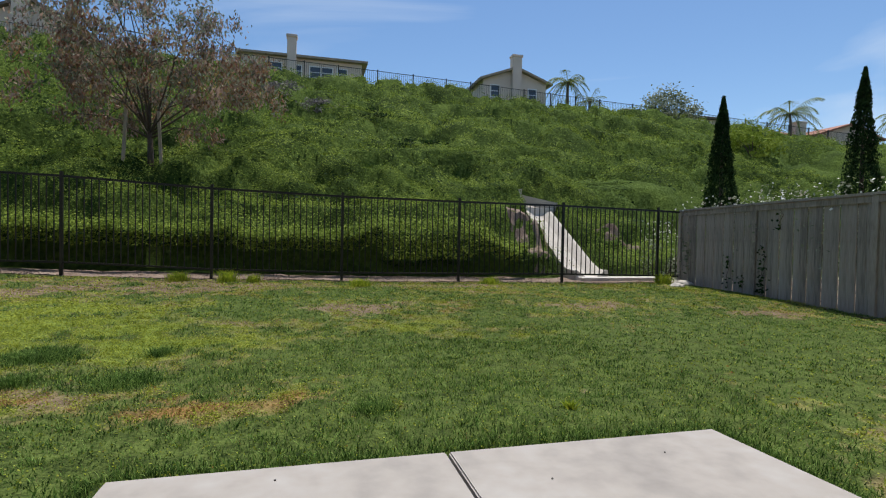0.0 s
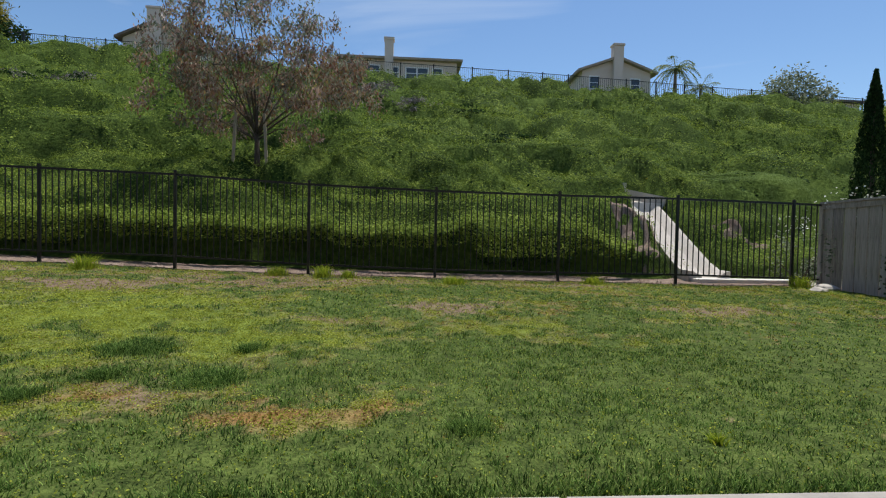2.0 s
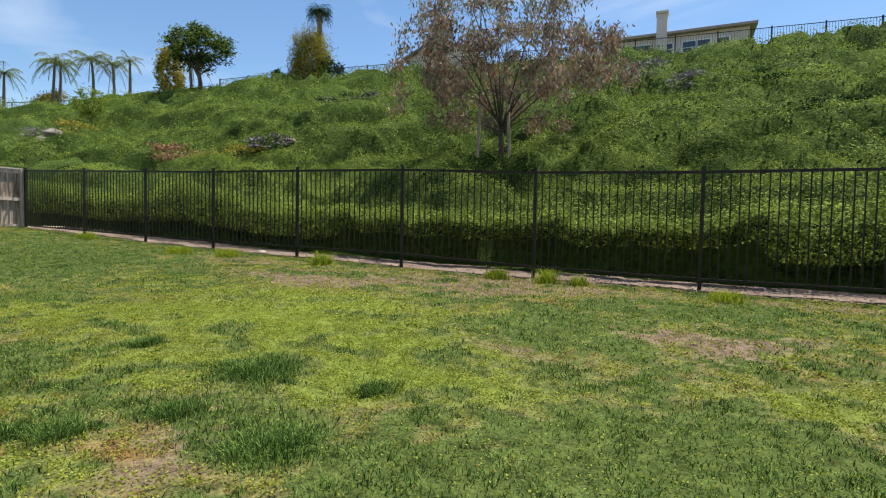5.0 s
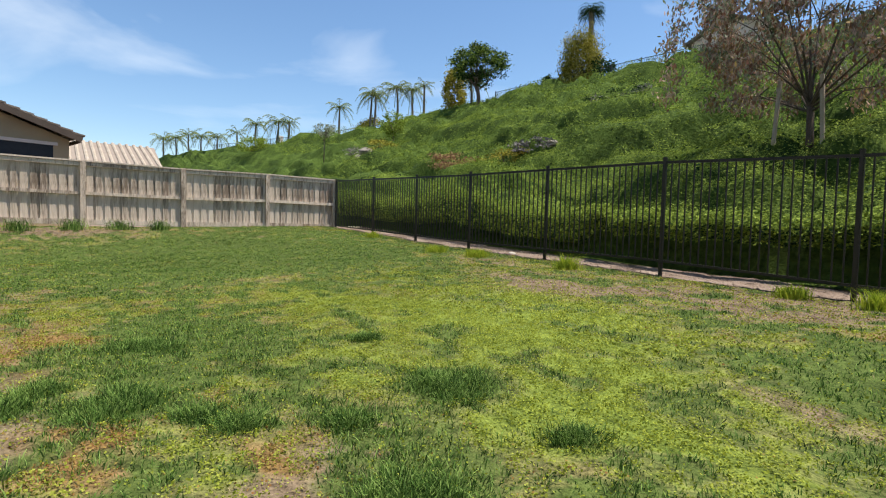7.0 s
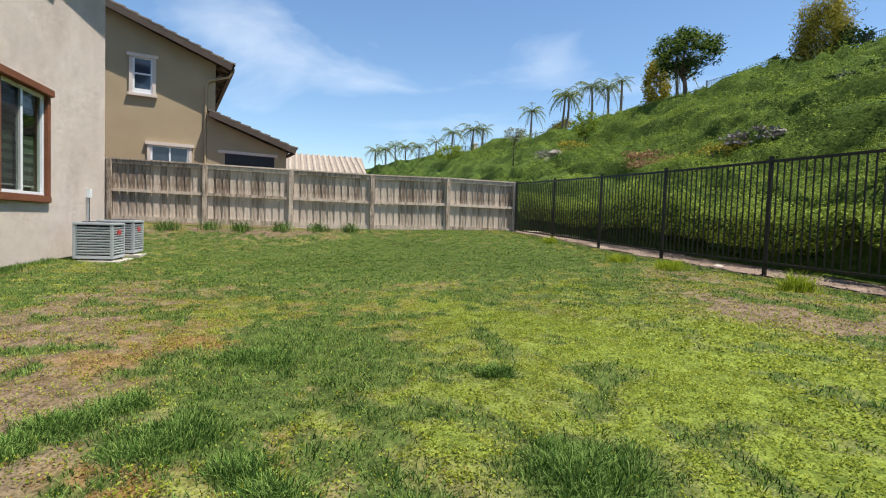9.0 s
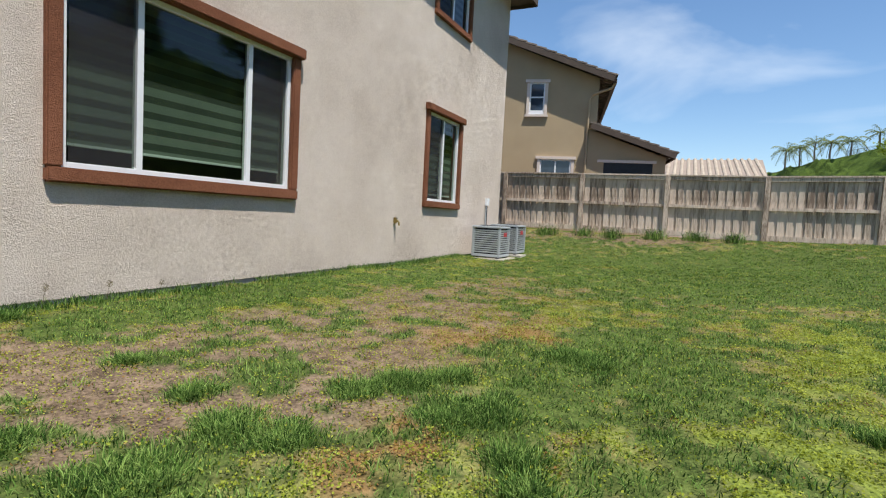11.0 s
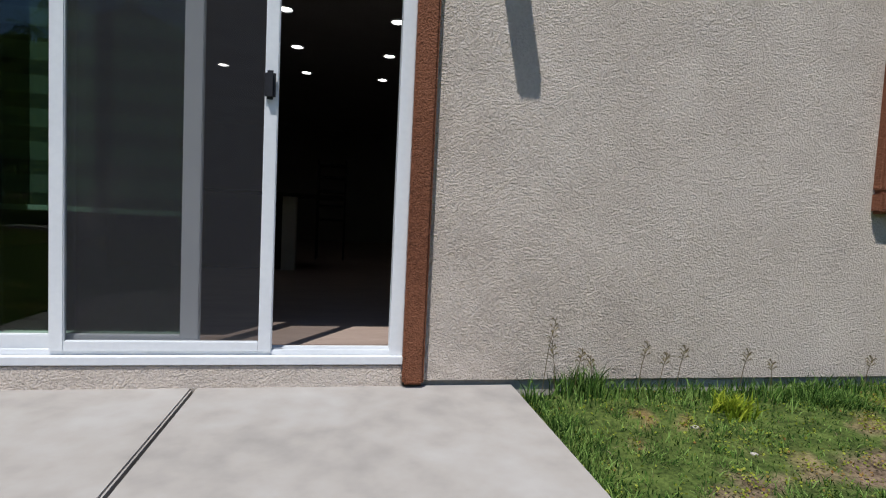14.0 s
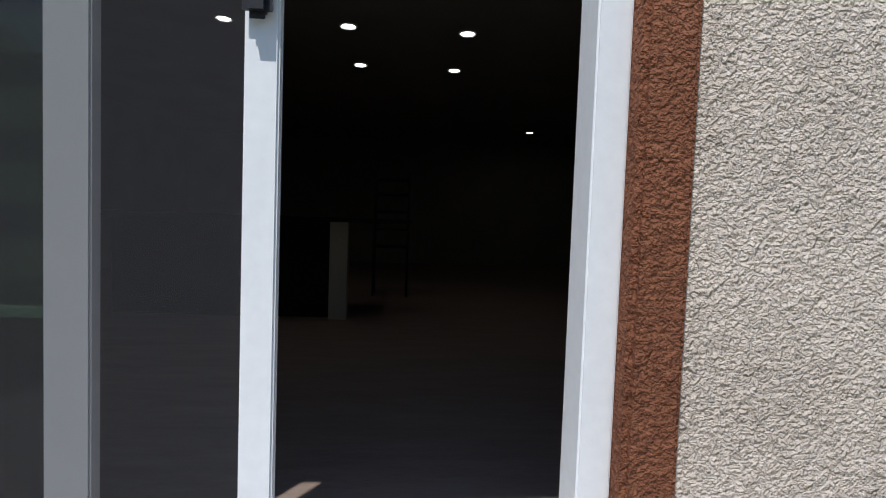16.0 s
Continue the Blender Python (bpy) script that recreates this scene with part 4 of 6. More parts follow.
wood = thing("wooden_fence", (SIDE_X, 0, 0), "weathered cedar board fence with posts and rails", "fence")
POST_Y = [-8.5, -6.1, -3.65, -1.25, 1.15, 3.5, 5.9, 8.33, 10.62]
for y in POST_Y:
    t = side_top(y)
    part("post", boxes((-0.03, 0.09, y - 0.065, y + 0.065, 0.2, t - 0.02), bevel=0.006), FENCE_WOOD, wood)
board_me = [box_mesh("board", 0.02, w, 1.0, FENCE_WOOD, 0.002) for w in (0.128, 0.138, 0.145)]
for a, b in zip(POST_Y, POST_Y[1:]):
    ta, tb = side_top(a), side_top(b)
    bm = bmesh.new()
    bar(bm, (0.0, a, ta - 0.02), (0.0, b, tb - 0.02), 0.15, 0.04)
    part("cap_rail", bm, FENCE_WOOD, wood)
    bm = bmesh.new()
    bar(bm, (0.035, a + 0.066, ta - 0.1), (0.035, b - 0.066, tb - 0.1), 0.04, 0.09)
    part("rail", bm, FENCE_WOOD, wood)
    bm = bmesh.new()
    bar(bm, (0.035, a + 0.066, ta - 0.86), (0.035, b - 0.066, tb - 0.86), 0.05, 0.085)
    part("rail", bm, FENCE_WOOD, wood)
    bm = bmesh.new()
    bar(bm, (0.02, a + 0.066, ta - 1.62), (0.02, b - 0.066, tb - 1.62), 0.04, 0.14)
    part("kickboard", bm, FENCE_WOOD, wood)
    n = 12
    for k in range(2 * n):
        y = a + (b - a) * (k + 0.5) / (2 * n)
        me = board_me[(k * 7 + int(a * 3)) % 3]
        z0 = side_top(y) - 1.7
        place("board", me, wood, pose(-0.01 if k % 2 else -0.034, y, z0) @ Matrix.Diagonal((1, 1.0, side_top(y) - 0.04 - z0, 1)))

# ---- grey board fence beyond the patio ----
grey = thing("board_fence", (RIGHT_X, 0, 0), "grey weathered vertical board fence with cap rail", "fence")
RX = lambda y: 0.22 - 0.105 * (10.65 - y) + 0.0
RT = lambda y: float(np.interp(y, [-1, 5.7, 10.65], [1.86, 1.8, 1.77]))
for a, b in ((8.25, 10.65), (5.85, 8.25), (3.45, 5.85), (1.05, 3.45), (-0.5, 1.05)):
    bm = bmesh.new()
    bar(bm, (RX(a), a, RT(a) + 0.02), (RX(b), b, RT(b) + 0.02), 0.13, 0.04)
    part("cap_rail", bm, FENCE_GREY, grey)
    bm = bmesh.new()
    bar(bm, (RX(a) - 0.025, a, RT(a) - 0.06), (RX(b) - 0.025, b, RT(b) - 0.06), 0.022, 0.1)
    part("trim_board", bm, FENCE_GREY, grey)
    part("post_cover", boxes((RX(b) - 0.045, RX(b) + 0.06, b - 0.05, b + 0.05, -0.05, RT(b)), bevel=0.004), FENCE_GREY, grey)
    n = round((b - a) / 0.15)
    for k in range(n):
        y = a + (b - a) * (k + 0.5) / n
        ob = place("board", board_me[k % 3], grey, pose(RX(y) + 0.012 * (k % 2), y, -0.06, 0, 0, -6) @ Matrix.Diagonal((1, 0.985, RT(y) + 0.05, 1)))
        ob.material_slots[0].link = "OBJECT"
        ob.material_slots[0].material = FENCE_GREY


# ---- cover of the hillside ----
def bare_on_hill(x, y):
    ditch = (np.abs(x - channel_x(y)) < 0.5) & (y < 18.0)
    mound = (((x - 5.6) / 0.5) ** 2 + ((y - 13.4) / 1.6) ** 2 < 0.8 + 0.8 * (fbm(x * 3, y * 3, 87) - 0.5)) | (((x - 8.75) / 0.45) ** 2 + ((y - 13.3) / 0.8) ** 2 < 0.8)
    scar = ((x - 0.2) / 3.0) ** 2 + ((y - 30.2) / 0.55) ** 2 < 1
    return ditch | mound | scar


def hill_leaves(name, n, x0, x1, y0, y1, size, mat, label, thick=0.18, clumps=0.5, seed=0):
    q = scatter(n, x0, x1, y0, y1)
    keep = (fbm(q[:, 0] * 0.8, q[:, 1] * 0.8, 300 + seed, 4) + RNG.uniform(-0.18, 0.18, n) > clumps) & ~bare_on_hill(q[:, 0], q[:, 1]) & (q[:, 1] < crest_y(q[:, 0]) + 1.5)
    q = q[keep & (q[:, 1] > foot_edge(q[:, 0]))]
    h = hill_surface(q[:, 0], q[:, 1])
    front = smooth01((foot_edge(q[:, 0]) + 0.45 - q[:, 1]) / 0.35)
    lifted = hill_surface(q[:, 0], foot_edge(q[:, 0]) + 0.5)
    h = np.where(front > 0.2, np.maximum(h, lifted - RNG.uniform(0.0, 0.42, len(q)) ** 1.3), h)
    q[:, 1] -= front * RNG.uniform(0.1, 0.75, len(q))
    h = h + thick * RNG.uniform(-0.2, 1.0, len(q)) * (0.4 + fbm(q[:, 0] * 2.5, q[:, 1] * 2.5, 401, 3))
    gx = (hill_surface(q[:, 0] + 0.15, q[:, 1]) - hill_surface(q[:, 0] - 0.15, q[:, 1])) / 0.3
    gy = (hill_surface(q[:, 0], q[:, 1] + 0.15) - hill_surface(q[:, 0], q[:, 1] - 0.15)) / 0.3
    up = np.column_stack([-gx, -gy, np.ones(len(q))])
    up /= np.linalg.norm(up, axis=1)[:, None]
    tagged(new(name, leaf_mesh(name, np.column_stack([q, h]), size, mat, 0.55, 0.72, facing=up)), label, "groundcover", kind="stuff")


hill_leaves("groundcover", 210000, -19, 9.6, 11.85, 18.5, 0.05, LEAF_COVER, "low green groundcover shrubs on the slope", 0.2, 0.3)
hill_leaves("groundcover", 55000, -19, 9.6, 11.85, 18.5, 0.05, LEAF_BRIGHT, "sunlit pale green groundcover sprigs", 0.24, 0.53, 5)
hill_leaves("groundcover", 190000, -40, 27, 18.5, 30, 0.084, LEAF_COVER, "green groundcover on the middle of the slope", 0.2, 0.34, 1)
hill_leaves("groundcover", 60000, -40, 27, 18.5, 30, 0.07, LEAF_BRIGHT, "pale green sprigs on the middle of the slope", 0.22, 0.54, 6)
hill_leaves("groundcover", 190000, -110, 70, 28, 43.5, 0.14, LEAF_COVER, "green groundcover near the crest", 0.3, 0.36, 2)
hill_leaves("groundcover", 45000, -110, 70, 28, 43.5, 0.13, LEAF_BRIGHT, "pale green sprigs near the crest", 0.3, 0.56, 7)
hill_leaves("groundcover", 70000, -45, 28, 13, 41, 0.12, LEAF_DARK, "dark green shrubs among the groundcover", 0.32, 0.6, 9)


def foot_leaves(name, n, mat, size, label, lo, hi):
    """Leaves hanging over the dirt strip, bulging out towards the top."""
    x = RNG.uniform(-18.5, 5.2, n)
    e = foot_edge(x)
    top = hill_surface(x, e + 0.5)
    base = hill_z(x, e - 0.3)
    lump = 0.3 + 1.4 * fbm(x * 1.7, x * 0 + 9.1, 241, 3)
    hollow = smooth01((fbm(x * 0.4, x * 0 + 2.9, 261, 3) - 0.4) / 0.16)
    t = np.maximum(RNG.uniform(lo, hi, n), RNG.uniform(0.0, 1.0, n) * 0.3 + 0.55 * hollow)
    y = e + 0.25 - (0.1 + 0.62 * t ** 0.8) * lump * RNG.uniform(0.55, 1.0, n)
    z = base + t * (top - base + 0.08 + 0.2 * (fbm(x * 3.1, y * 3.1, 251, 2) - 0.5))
    face = np.column_stack([np.zeros(n), np.full(n, -0.75), 0.25 + 0.75 * t])
    face /= np.linalg.norm(face, axis=1)[:, None]
    tagged(new(name, leaf_mesh(name, np.column_stack([x, y, z]), size, mat, 0.6, 0.55, facing=face)), label, "groundcover", kind="stuff")


foot_leaves("groundcover", 42000, LEAF_COVER, 0.062, "leafy groundcover overhanging the dirt strip", 0.3, 1.05)
# Darker copy of the hanging leaves; its colour stands in for shade underneath.
foot_leaves("groundcover", 16000, LEAF_DARK, 0.06, "dark leaves painting the shade under the overhanging groundcover", 0.1, 0.8)


def hz(x, y):
    a, b = np.array([float(x)]), np.array([float(y)])
    return float(hill_surface(a, b)[0])


def bush(name, at, radii, mat, n, size, label, category="shrub", group="", twigs=8, aspect=0.5, droop=0.0):
    """A shrub: stems from the base and a ragged crown of leaves in clumps."""
    o = thing(name, at, label, category, group)
    r = np.array(radii)
    k = max(6, n // 60)
    c = RNG.normal(size=(k, 3))
    c /= np.linalg.norm(c, axis=1)[:, None]
    c = c * RNG.uniform(0.45, 1.0, (k, 1)) ** 0.6 * r
    c[:, 2] = np.abs(c[:, 2] + r[2] * 0.75)
    p = c[RNG.integers(0, k, n)] + RNG.normal(size=(n, 3)) * r * 0.17
    p[:, 2] = np.maximum(p[:, 2], 0.02)
    crown = new("crown", leaf_mesh("crown", p, size, mat, aspect, 0.35, droop))
    crown.parent = o
    bm = bmesh.new()
    for i in range(twigs):
        e = Vector(c[i % k])
        tube(bm, [(0, 0, -0.1), e * 0.4 + Vector((0, 0, e.z * 0.15)), e], [0.03 * r[2] ** 0.5, 0.018 * r[2] ** 0.5, 0.006], 5)
    part("stems", bm, BARK, o)
    return o


def tree(name, at, trunk_h, trunk_r, crown_z, radii, kinds, label, limbs=14, lean=(0, 0), clump=0.12, group="", k=70, cone=0.0):
    """kinds: (material, leaves, size, droop) for each sort of foliage."""
    o = thing(name, at, label, "tree", group)
    r = np.array(radii)
    c = RNG.normal(size=(k, 3))
    c /= np.linalg.norm(c, axis=1)[:, None]
    c = c * RNG.uniform(0.3, 1.05, (k, 1)) ** 0.6
    c[:, :2] *= (1 + 0.25 * cone - cone * c[:, 2:3] * 0.65)
    high = c[:, 2].argsort()
    c = c * r + np.array([lean[0], lean[1], crown_z])
    top = Vector((lean[0] * 0.4, lean[1] * 0.4, trunk_h))
    bm = bmesh.new()
    tube(bm, [(0, 0, -0.3), (0.02, 0.01, trunk_h * 0.5), top], [trunk_r * 1.25, trunk_r, trunk_r * 0.85], 10)
    part("trunk", bm, BARK, o, smooth=True)
    for i in range(limbs):
        e = Vector(c[i])
        b = bmesh.new()
        start = top - Vector((0, 0, trunk_r * (i % 4)))
        mid = start.lerp(e, 0.5) + Vector((0, 0, 0.12 * (e - start).length))
        tube(b, [start, mid, e], [trunk_r * 0.4, trunk_r * 0.2, 0.01], 6)
        for j in range(4):
            e2 = Vector(c[(i * 4 + j + limbs) % k])
            if (e2 - mid).length < max(radii) * 0.9:
                tube(b, [mid, mid.lerp(e2, 0.6) + Vector((0, 0, 0.1)), e2], [trunk_r * 0.2, trunk_r * 0.1, 0.006], 5)
        part("limb", b, BARK, o)
    for mat, n, size, droop, *band in kinds:
        lo, hi = band or (0.0, 1.0)
        p = c[high[RNG.integers(int(lo * k), max(int(hi * k), 1), n)]] + RNG.normal(size=(n, 3)) * r * clump
        w = new("crown", leaf_mesh("crown", p, size, mat, 0.36, 0.25, droop))
        w.parent = o
    return o


# the withered tree behind the fence, with its two stakes and the shrub at its foot
tz = 2.27
old = tree("tree", (-4.65, 17.2, tz), 1.8, 0.085, 4.25, (2.85, 2.5, 2.7),
           [(LEAF_DRY, 11000, 0.13, 1.8, 0.0, 0.8), (LEAF_OLIVE, 8500, 0.13, 1.2, 0.1, 1.0), (LEAF_PINK, 5200, 0.13, 1.8, 0.0, 0.55)], "half-withered tree with drooping reddish-brown leaves", 20, clump=0.055, k=190, cone=0.8)
for x, y, tilt in ((-5.3, 16.8, 3), (-4.2, 16.85, -3)):
    st = new("stake", mesh_of("stake", boxes((-0.04, 0.04, -0.04, 0.04, -0.4, 2.6), bevel=0.008), STAKE))
    st.matrix_world = pose(x, y, tz - 0.3, 0, tilt, 0)
    tagged(st, "pale wooden stake beside the withered tree", "stake", "tree stakes")
bush("shrub", (-4.0, 17.6, tz - 0.1), (0.8, 0.7, 0.55), LEAF_DARK, 1600, 0.09, "dark green shrub at the foot of the withered tree")

# concrete drain running down the slope, its headwall and the gutter behind the fence
drain = thing("drain_channel", (0, 0, 0), "pale concrete drainage channel down the slope", "drain", kind="structure")
ys = np.linspace(11.3, 17.2, 12)
bm = bmesh.new()
rows = []
for y in ys:
    x, z = channel_x(y), (hz(channel_x(y), max(y, 12.0)) if y > 12.2 else 0.06) + 0.1
    z = 0.15 + 0.4 * max(0.0, y - 12.0)
    rows.append([bm.verts.new(v) for v in ((x - 0.47, y, z + 0.16), (x - 0.38, y, z + 0.16), (x - 0.14, y, z), (x + 0.14, y, z), (x + 0.38, y, z + 0.16), (x + 0.47, y, z + 0.16), (x + 0.47, y, z - 0.3), (x - 0.47, y, z - 0.3))])
for a, b in zip(rows, rows[1:]):
    for k in range(8):
        bm.faces.new((a[k], a[(k + 1) % 8], b[(k + 1) % 8], b[k]))
bm.faces.new(rows[0])
bm.faces.new(list(reversed(rows[-1])))
part("channel", bm, CONCRETE_DIM, drain)
hx, hy, hzz = channel_x(17.0), 17.0, 2.16
part("headwall", boxes((hx - 0.62, hx - 0.45, hy - 0.1, hy + 1.5, hzz - 0.5, hzz + 0.62), (hx - 0.45, hx - 0.05, hy + 1.35, hy + 1.5, hzz - 0.5, hzz + 0.5), bevel=0.015), CONCRETE_DIM, drain)
bm = bmesh.new()
bar(bm, (hx - 0.4, hy + 0.2, hzz + 0.3), (hx + 0.55, hy - 0.75, hzz - 0.02), 0.13, 0.3)
part("wing_wall", bm, CONCRETE_DIM, drain)
part("cross_sill", boxes((hx - 0.65, hx + 0.45, hy - 0.75, hy - 0.6, hzz - 0.5, hzz - 0.05), bevel=0.01), CONCRETE_PALE, drain)
gut = tagged(new("gutter", mesh_of("gutter", boxes((6.2, 8.45, 10.95, 11.35, -0.03, 0.16), bevel=0.012), CONCRETE_PALE)), "concrete gutter edge behind the iron fence", "gutter", kind="structure")


def soil_bank(cx0, cy0, rx, ry, label, turn=0.0):
    """Bare soil draped over the slope, with an uneven, sunken edge."""
    u = np.linspace(-1.1, 1.1, 40)
    U, W = np.meshgrid(u, u)
    X = cx0 + rx * (U * math.cos(turn) - W * math.sin(turn))
    Y = cy0 + ry * (U * math.sin(turn) + W * math.cos(turn))
    d = np.sqrt(U ** 2 + W ** 2) + 0.45 * (fbm(X * 1.8, Y * 1.8, 77) - 0.5)
    Z = hill_surface(X, Y) + 0.13 * smooth01((1 - d) / 0.35) - 0.1 + 0.16 * (fbm(X * 5, Y * 5, 79, 3) - 0.5)
    i = (np.arange(39)[:, None] * 40 + np.arange(39)[None, :]).reshape(-1)
    me = raw_mesh("soil_bank", np.stack([X, Y, Z], -1).reshape(-1, 3), np.stack([i, i + 1, i + 41, i + 40], -1), DIRT, False)
    tagged(new("soil_bank", me), label, "soil bank")


soil_bank(5.6, 13.4, 0.55, 1.7, "bare reddish soil bank beside the drain", 0.15)
soil_bank(8.75, 13.3, 0.5, 0.9, "bare soil heap among the groundcover")
strip = grid_mesh("dirt_strip", np.arange(SIDE_X, 8.45, 0.15), np.arange(10.58, 12.5, 0.1), lambda x, y: bumpy_lawn(x, y) + 0.012 + 0.03 * (fbm(x * 6, y * 6, 83, 3) - 0.5), DIRT)
tagged(new("ground", strip), "strip of pinkish bare soil behind the iron fence", "soil", kind="structure")

# rocks and coloured shrubs on the slope
for x, y, r, lab in ((-39.5, 23.6, 0.8, "pale boulder on the slope"), (-37.2, 22.6, 0.6, "pale boulder on the slope"), (-14.85, 19.7, 0.28, "small white rock in the groundcover")):
    bm = bmesh.new()
    bmesh.ops.create_icosphere(bm, subdivisions=3, radius=r)
    for v in bm.verts:
        v.co *= 1 + 0.35 * noise.noise(v.co / r * 1.4 + Vector((x, y, 0)))
        v.co.z *= 0.55
    o = new("rock", mesh_of("rock", bm, ROCK))
    o.location = (x, y, hz(x, y) + r * 0.15)
    tagged(o, lab, "rock", "rocks on the slope")
for x, y, r, mat, lab in ((-15.6, 19.2, 1.0, TWIG, "grey leafless twiggy shrub"), (-17.0, 19.0, 1.2, LEAF_YELLOW, "low yellow-green shrub on the slope"), (-19.3, 18.9, 1.4, LEAF_PINK, "reddish low shrub on the slope"),
                          (-21.5, 19.3, 1.6, LEAF_PINK, "reddish low shrub on the slope"), (-23.5, 19.8, 1.2, LEAF_YELLOW, "low yellow-green shrub on the slope"), (-18.4, 31, 1.6, TWIG, "grey leafless twiggy shrub"), (-21.5, 31.2, 1.6, TWIG, "grey leafless twiggy shrub"),
                          (0.4, 30.6, 1.3, TWIG, "grey leafless twiggy shrub"), (-1.6, 30.9, 1.3, TWIG, "grey leafless twiggy shrub"), (3.2, 28.0, 1.1, LEAF_DARK, "dark rounded shrub on the slope"), (4.6, 22.6, 0.9, LEAF_DARK, "dark low shrub on the slope"),
                          (6.0, 22.4, 0.8, LEAF_DARK, "dark low shrub on the slope"), (-17.0, 27.6, 1.2, LEAF_DARK, "dark low shrub on the slope"), (-19.5, 28.2, 1.0, LEAF_DARK, "dark low shrub on the slope"), (-41.5, 24.2, 1.5, TWIG, "grey dry shrub among the rocks"), (-36.0, 23.4, 1.3, LEAF_YELLOW, "yellow-green shrub among the rocks")):
    bush("shrub", (x, y, hz(x, y) - 0.1), (r, r * 0.8, r * 0.32), mat, int(700 * r), 0.13, lab, group="shrubs on the slope", twigs=5)
bush("shrub", (27.4, 27.4, hz(27.4, 27.4)), (1.7, 1.5, 1.3), LEAF_BRIGHT, 2600, 0.2, "round pale green shrub on the slope")
bush("shrub", (8.6, 18.2, hz(8.6, 18.2)), (0.45, 0.4, 0.35), LEAF_YELLOW, 500, 0.09, "small yellow-green shrub beside the drain")

# trees on and behind the crest
tree("tree", (-42.2, 38.2, hz(-42.2, 38.2)), 2.4, 0.2, 4.5, (3.5, 2.8, 2.0), [(LEAF_DARK, 6500, 0.26, 0.1), (LEAF_COVER, 5500, 0.24, 0.1, 0.3, 1.0)], "round dense green tree with a leaning trunk", 14, lean=(-0.5, 0), clump=0.1, k=110)
tree("tree", (-43.0, 28.5, hz(-43, 28.5)), 1.3, 0.07, 2.2, (1.4, 1.3, 1.1), [(LEAF_BRIGHT, 1700, 0.22, 0.1)], "small young green tree on the slope", 10)
tree("tree", (-46, 22.8, hz(-46, 22.8)), 2.2, 0.05, 3.2, (1.3, 1.1, 0.7), [(LEAF_OLIVE, 700, 0.2, 0.4)], "thin sparse tree between stakes", 8)
for x, y, r, h, mat, n, lab in ((-48.2, 39.6, 1.6, 2.6, LEAF_YELLOW, 3600, "tall clump of yellowing bamboo"), (-68.3, 39.5, 2.4, 1.5, LEAF_YELLOW, 1500, "bright yellow-green shrub on the crest"), (-31.5, 44.2, 1.6, 1.6, LEAF_DARK, 1600, "dark green shrub beside the bamboo"),
                                (-24.5, 44.3, 2.2, 1.0, LEAF_OLIVE, 1200, "grey-green shrub along the crest fence"), (34.6, 44.8, 2.8, 2.35, LEAF_OLIVE, 5200, "large round grey-green shrub on the crest"), (-84, 27, 3.2, 1.4, LEAF_BRIGHT, 1600, "wide green shrub on the slope"),
                                (-37.2, 43.6, 1.3, 1.2, LEAF_DARK, 900, "dark broad-leaved shrub under the bamboo"), (13.2, 46, 1.2, 0.9, LEAF_DARK, 500, "dark shrub behind the crest fence"), (8.0, 50, 1.5, 0.9, LEAF_DARK, 500, "dark shrub behind the crest fence")):
    bush("shrub", (x, y, hz(x, y) - 0.1), (r, r * 0.8, h), mat, n, 0.3, lab, group="shrubs on the crest")
bam = bush("bamboo", (-33.7, 44.0, hz(-33.7, 44) - 0.2), (2.0, 1.7, 3.3), LEAF_YELLOW, 16000, 0.3, "tall clump of yellow-green bamboo", "bamboo", twigs=26, aspect=0.22, droop=0.8)


def frond_mesh(name, length, count, droop, leaflets, width, mat):
    """A crown of arching feather fronds."""
    V, F = [], []
    for i in range(count):
        a = i * 2.399
        rise = 1.15 - 1.5 * (i / count)
        d = Vector((math.cos(a), math.sin(a), 0))
        side = Vector((-math.sin(a), math.cos(a), 0))
        prev = None
        for j in range(leaflets + 1):
            t = j / leaflets
            c = d * length * (t * (0.75 - 0.15 * t)) + Vector((0, 0, length * (rise * t * 0.7 - droop * t * t)))
            if prev is not None:
                b = len(V)
                V += [prev + side * 0.03, prev - side * 0.03, c - side * 0.025, c + side * 0.025]
                F.append((b, b + 1, b + 2, b + 3))
                w = width * math.sin(math.pi * min(1, 0.15 + 0.85 * t)) ** 0.6
                for sgn in (1, -1):
                    b = len(V)
                    tip = c + side * sgn * w + d * w * 0.35 - Vector((0, 0, w * 0.55 * RNG.uniform(0.5, 1.3)))
                    s2 = d * 0.07 * length / 3
                    V += [c, c + s2, tip + s2 * 0.2, tip]
                    F.append((b, b + 1, b + 2, b + 3))
            prev = c
    return raw_mesh(name, np.array([tuple(v) for v in V]), np.array(F), mat)


PALM_CROWNS = [frond_mesh("crown", 2.9, 15, 0.6, 20, 0.5, LEAF_PALM), frond_mesh("crown", 3.0, 17, 0.72, 20, 0.5, LEAF_PALM), frond_mesh("crown", 2.7, 13, 0.48, 18, 0.48, LEAF_PALM)]


def palm(x, y, height, k=0, size=1.0, dz=0.0):
    o = thing("palm_tree", (x, y, hz(x, y) + dz), "feathery queen palm with a slender grey trunk", "palm", "palms along the crest", rz=37 * k)
    bm = bmesh.new()
    n = 7
    tube(bm, [(0.12 * math.sin(i * 0.6 + k), 0.08 * i / n, -0.3 + (height + 0.3) * i / n) for i in range(n + 1)], [0.2 - 0.09 * i / n for i in range(n + 1)], 8)
    part("trunk", bm, PALM_BARK, o, smooth=True)
    c = new("crown", PALM_CROWNS[k % 3])
    c.parent = o
    c.matrix_basis = Matrix.Translation((0.12 * math.sin(4.2 + k), 0.08, height - 0.05)) @ Matrix.Scale(size, 4)


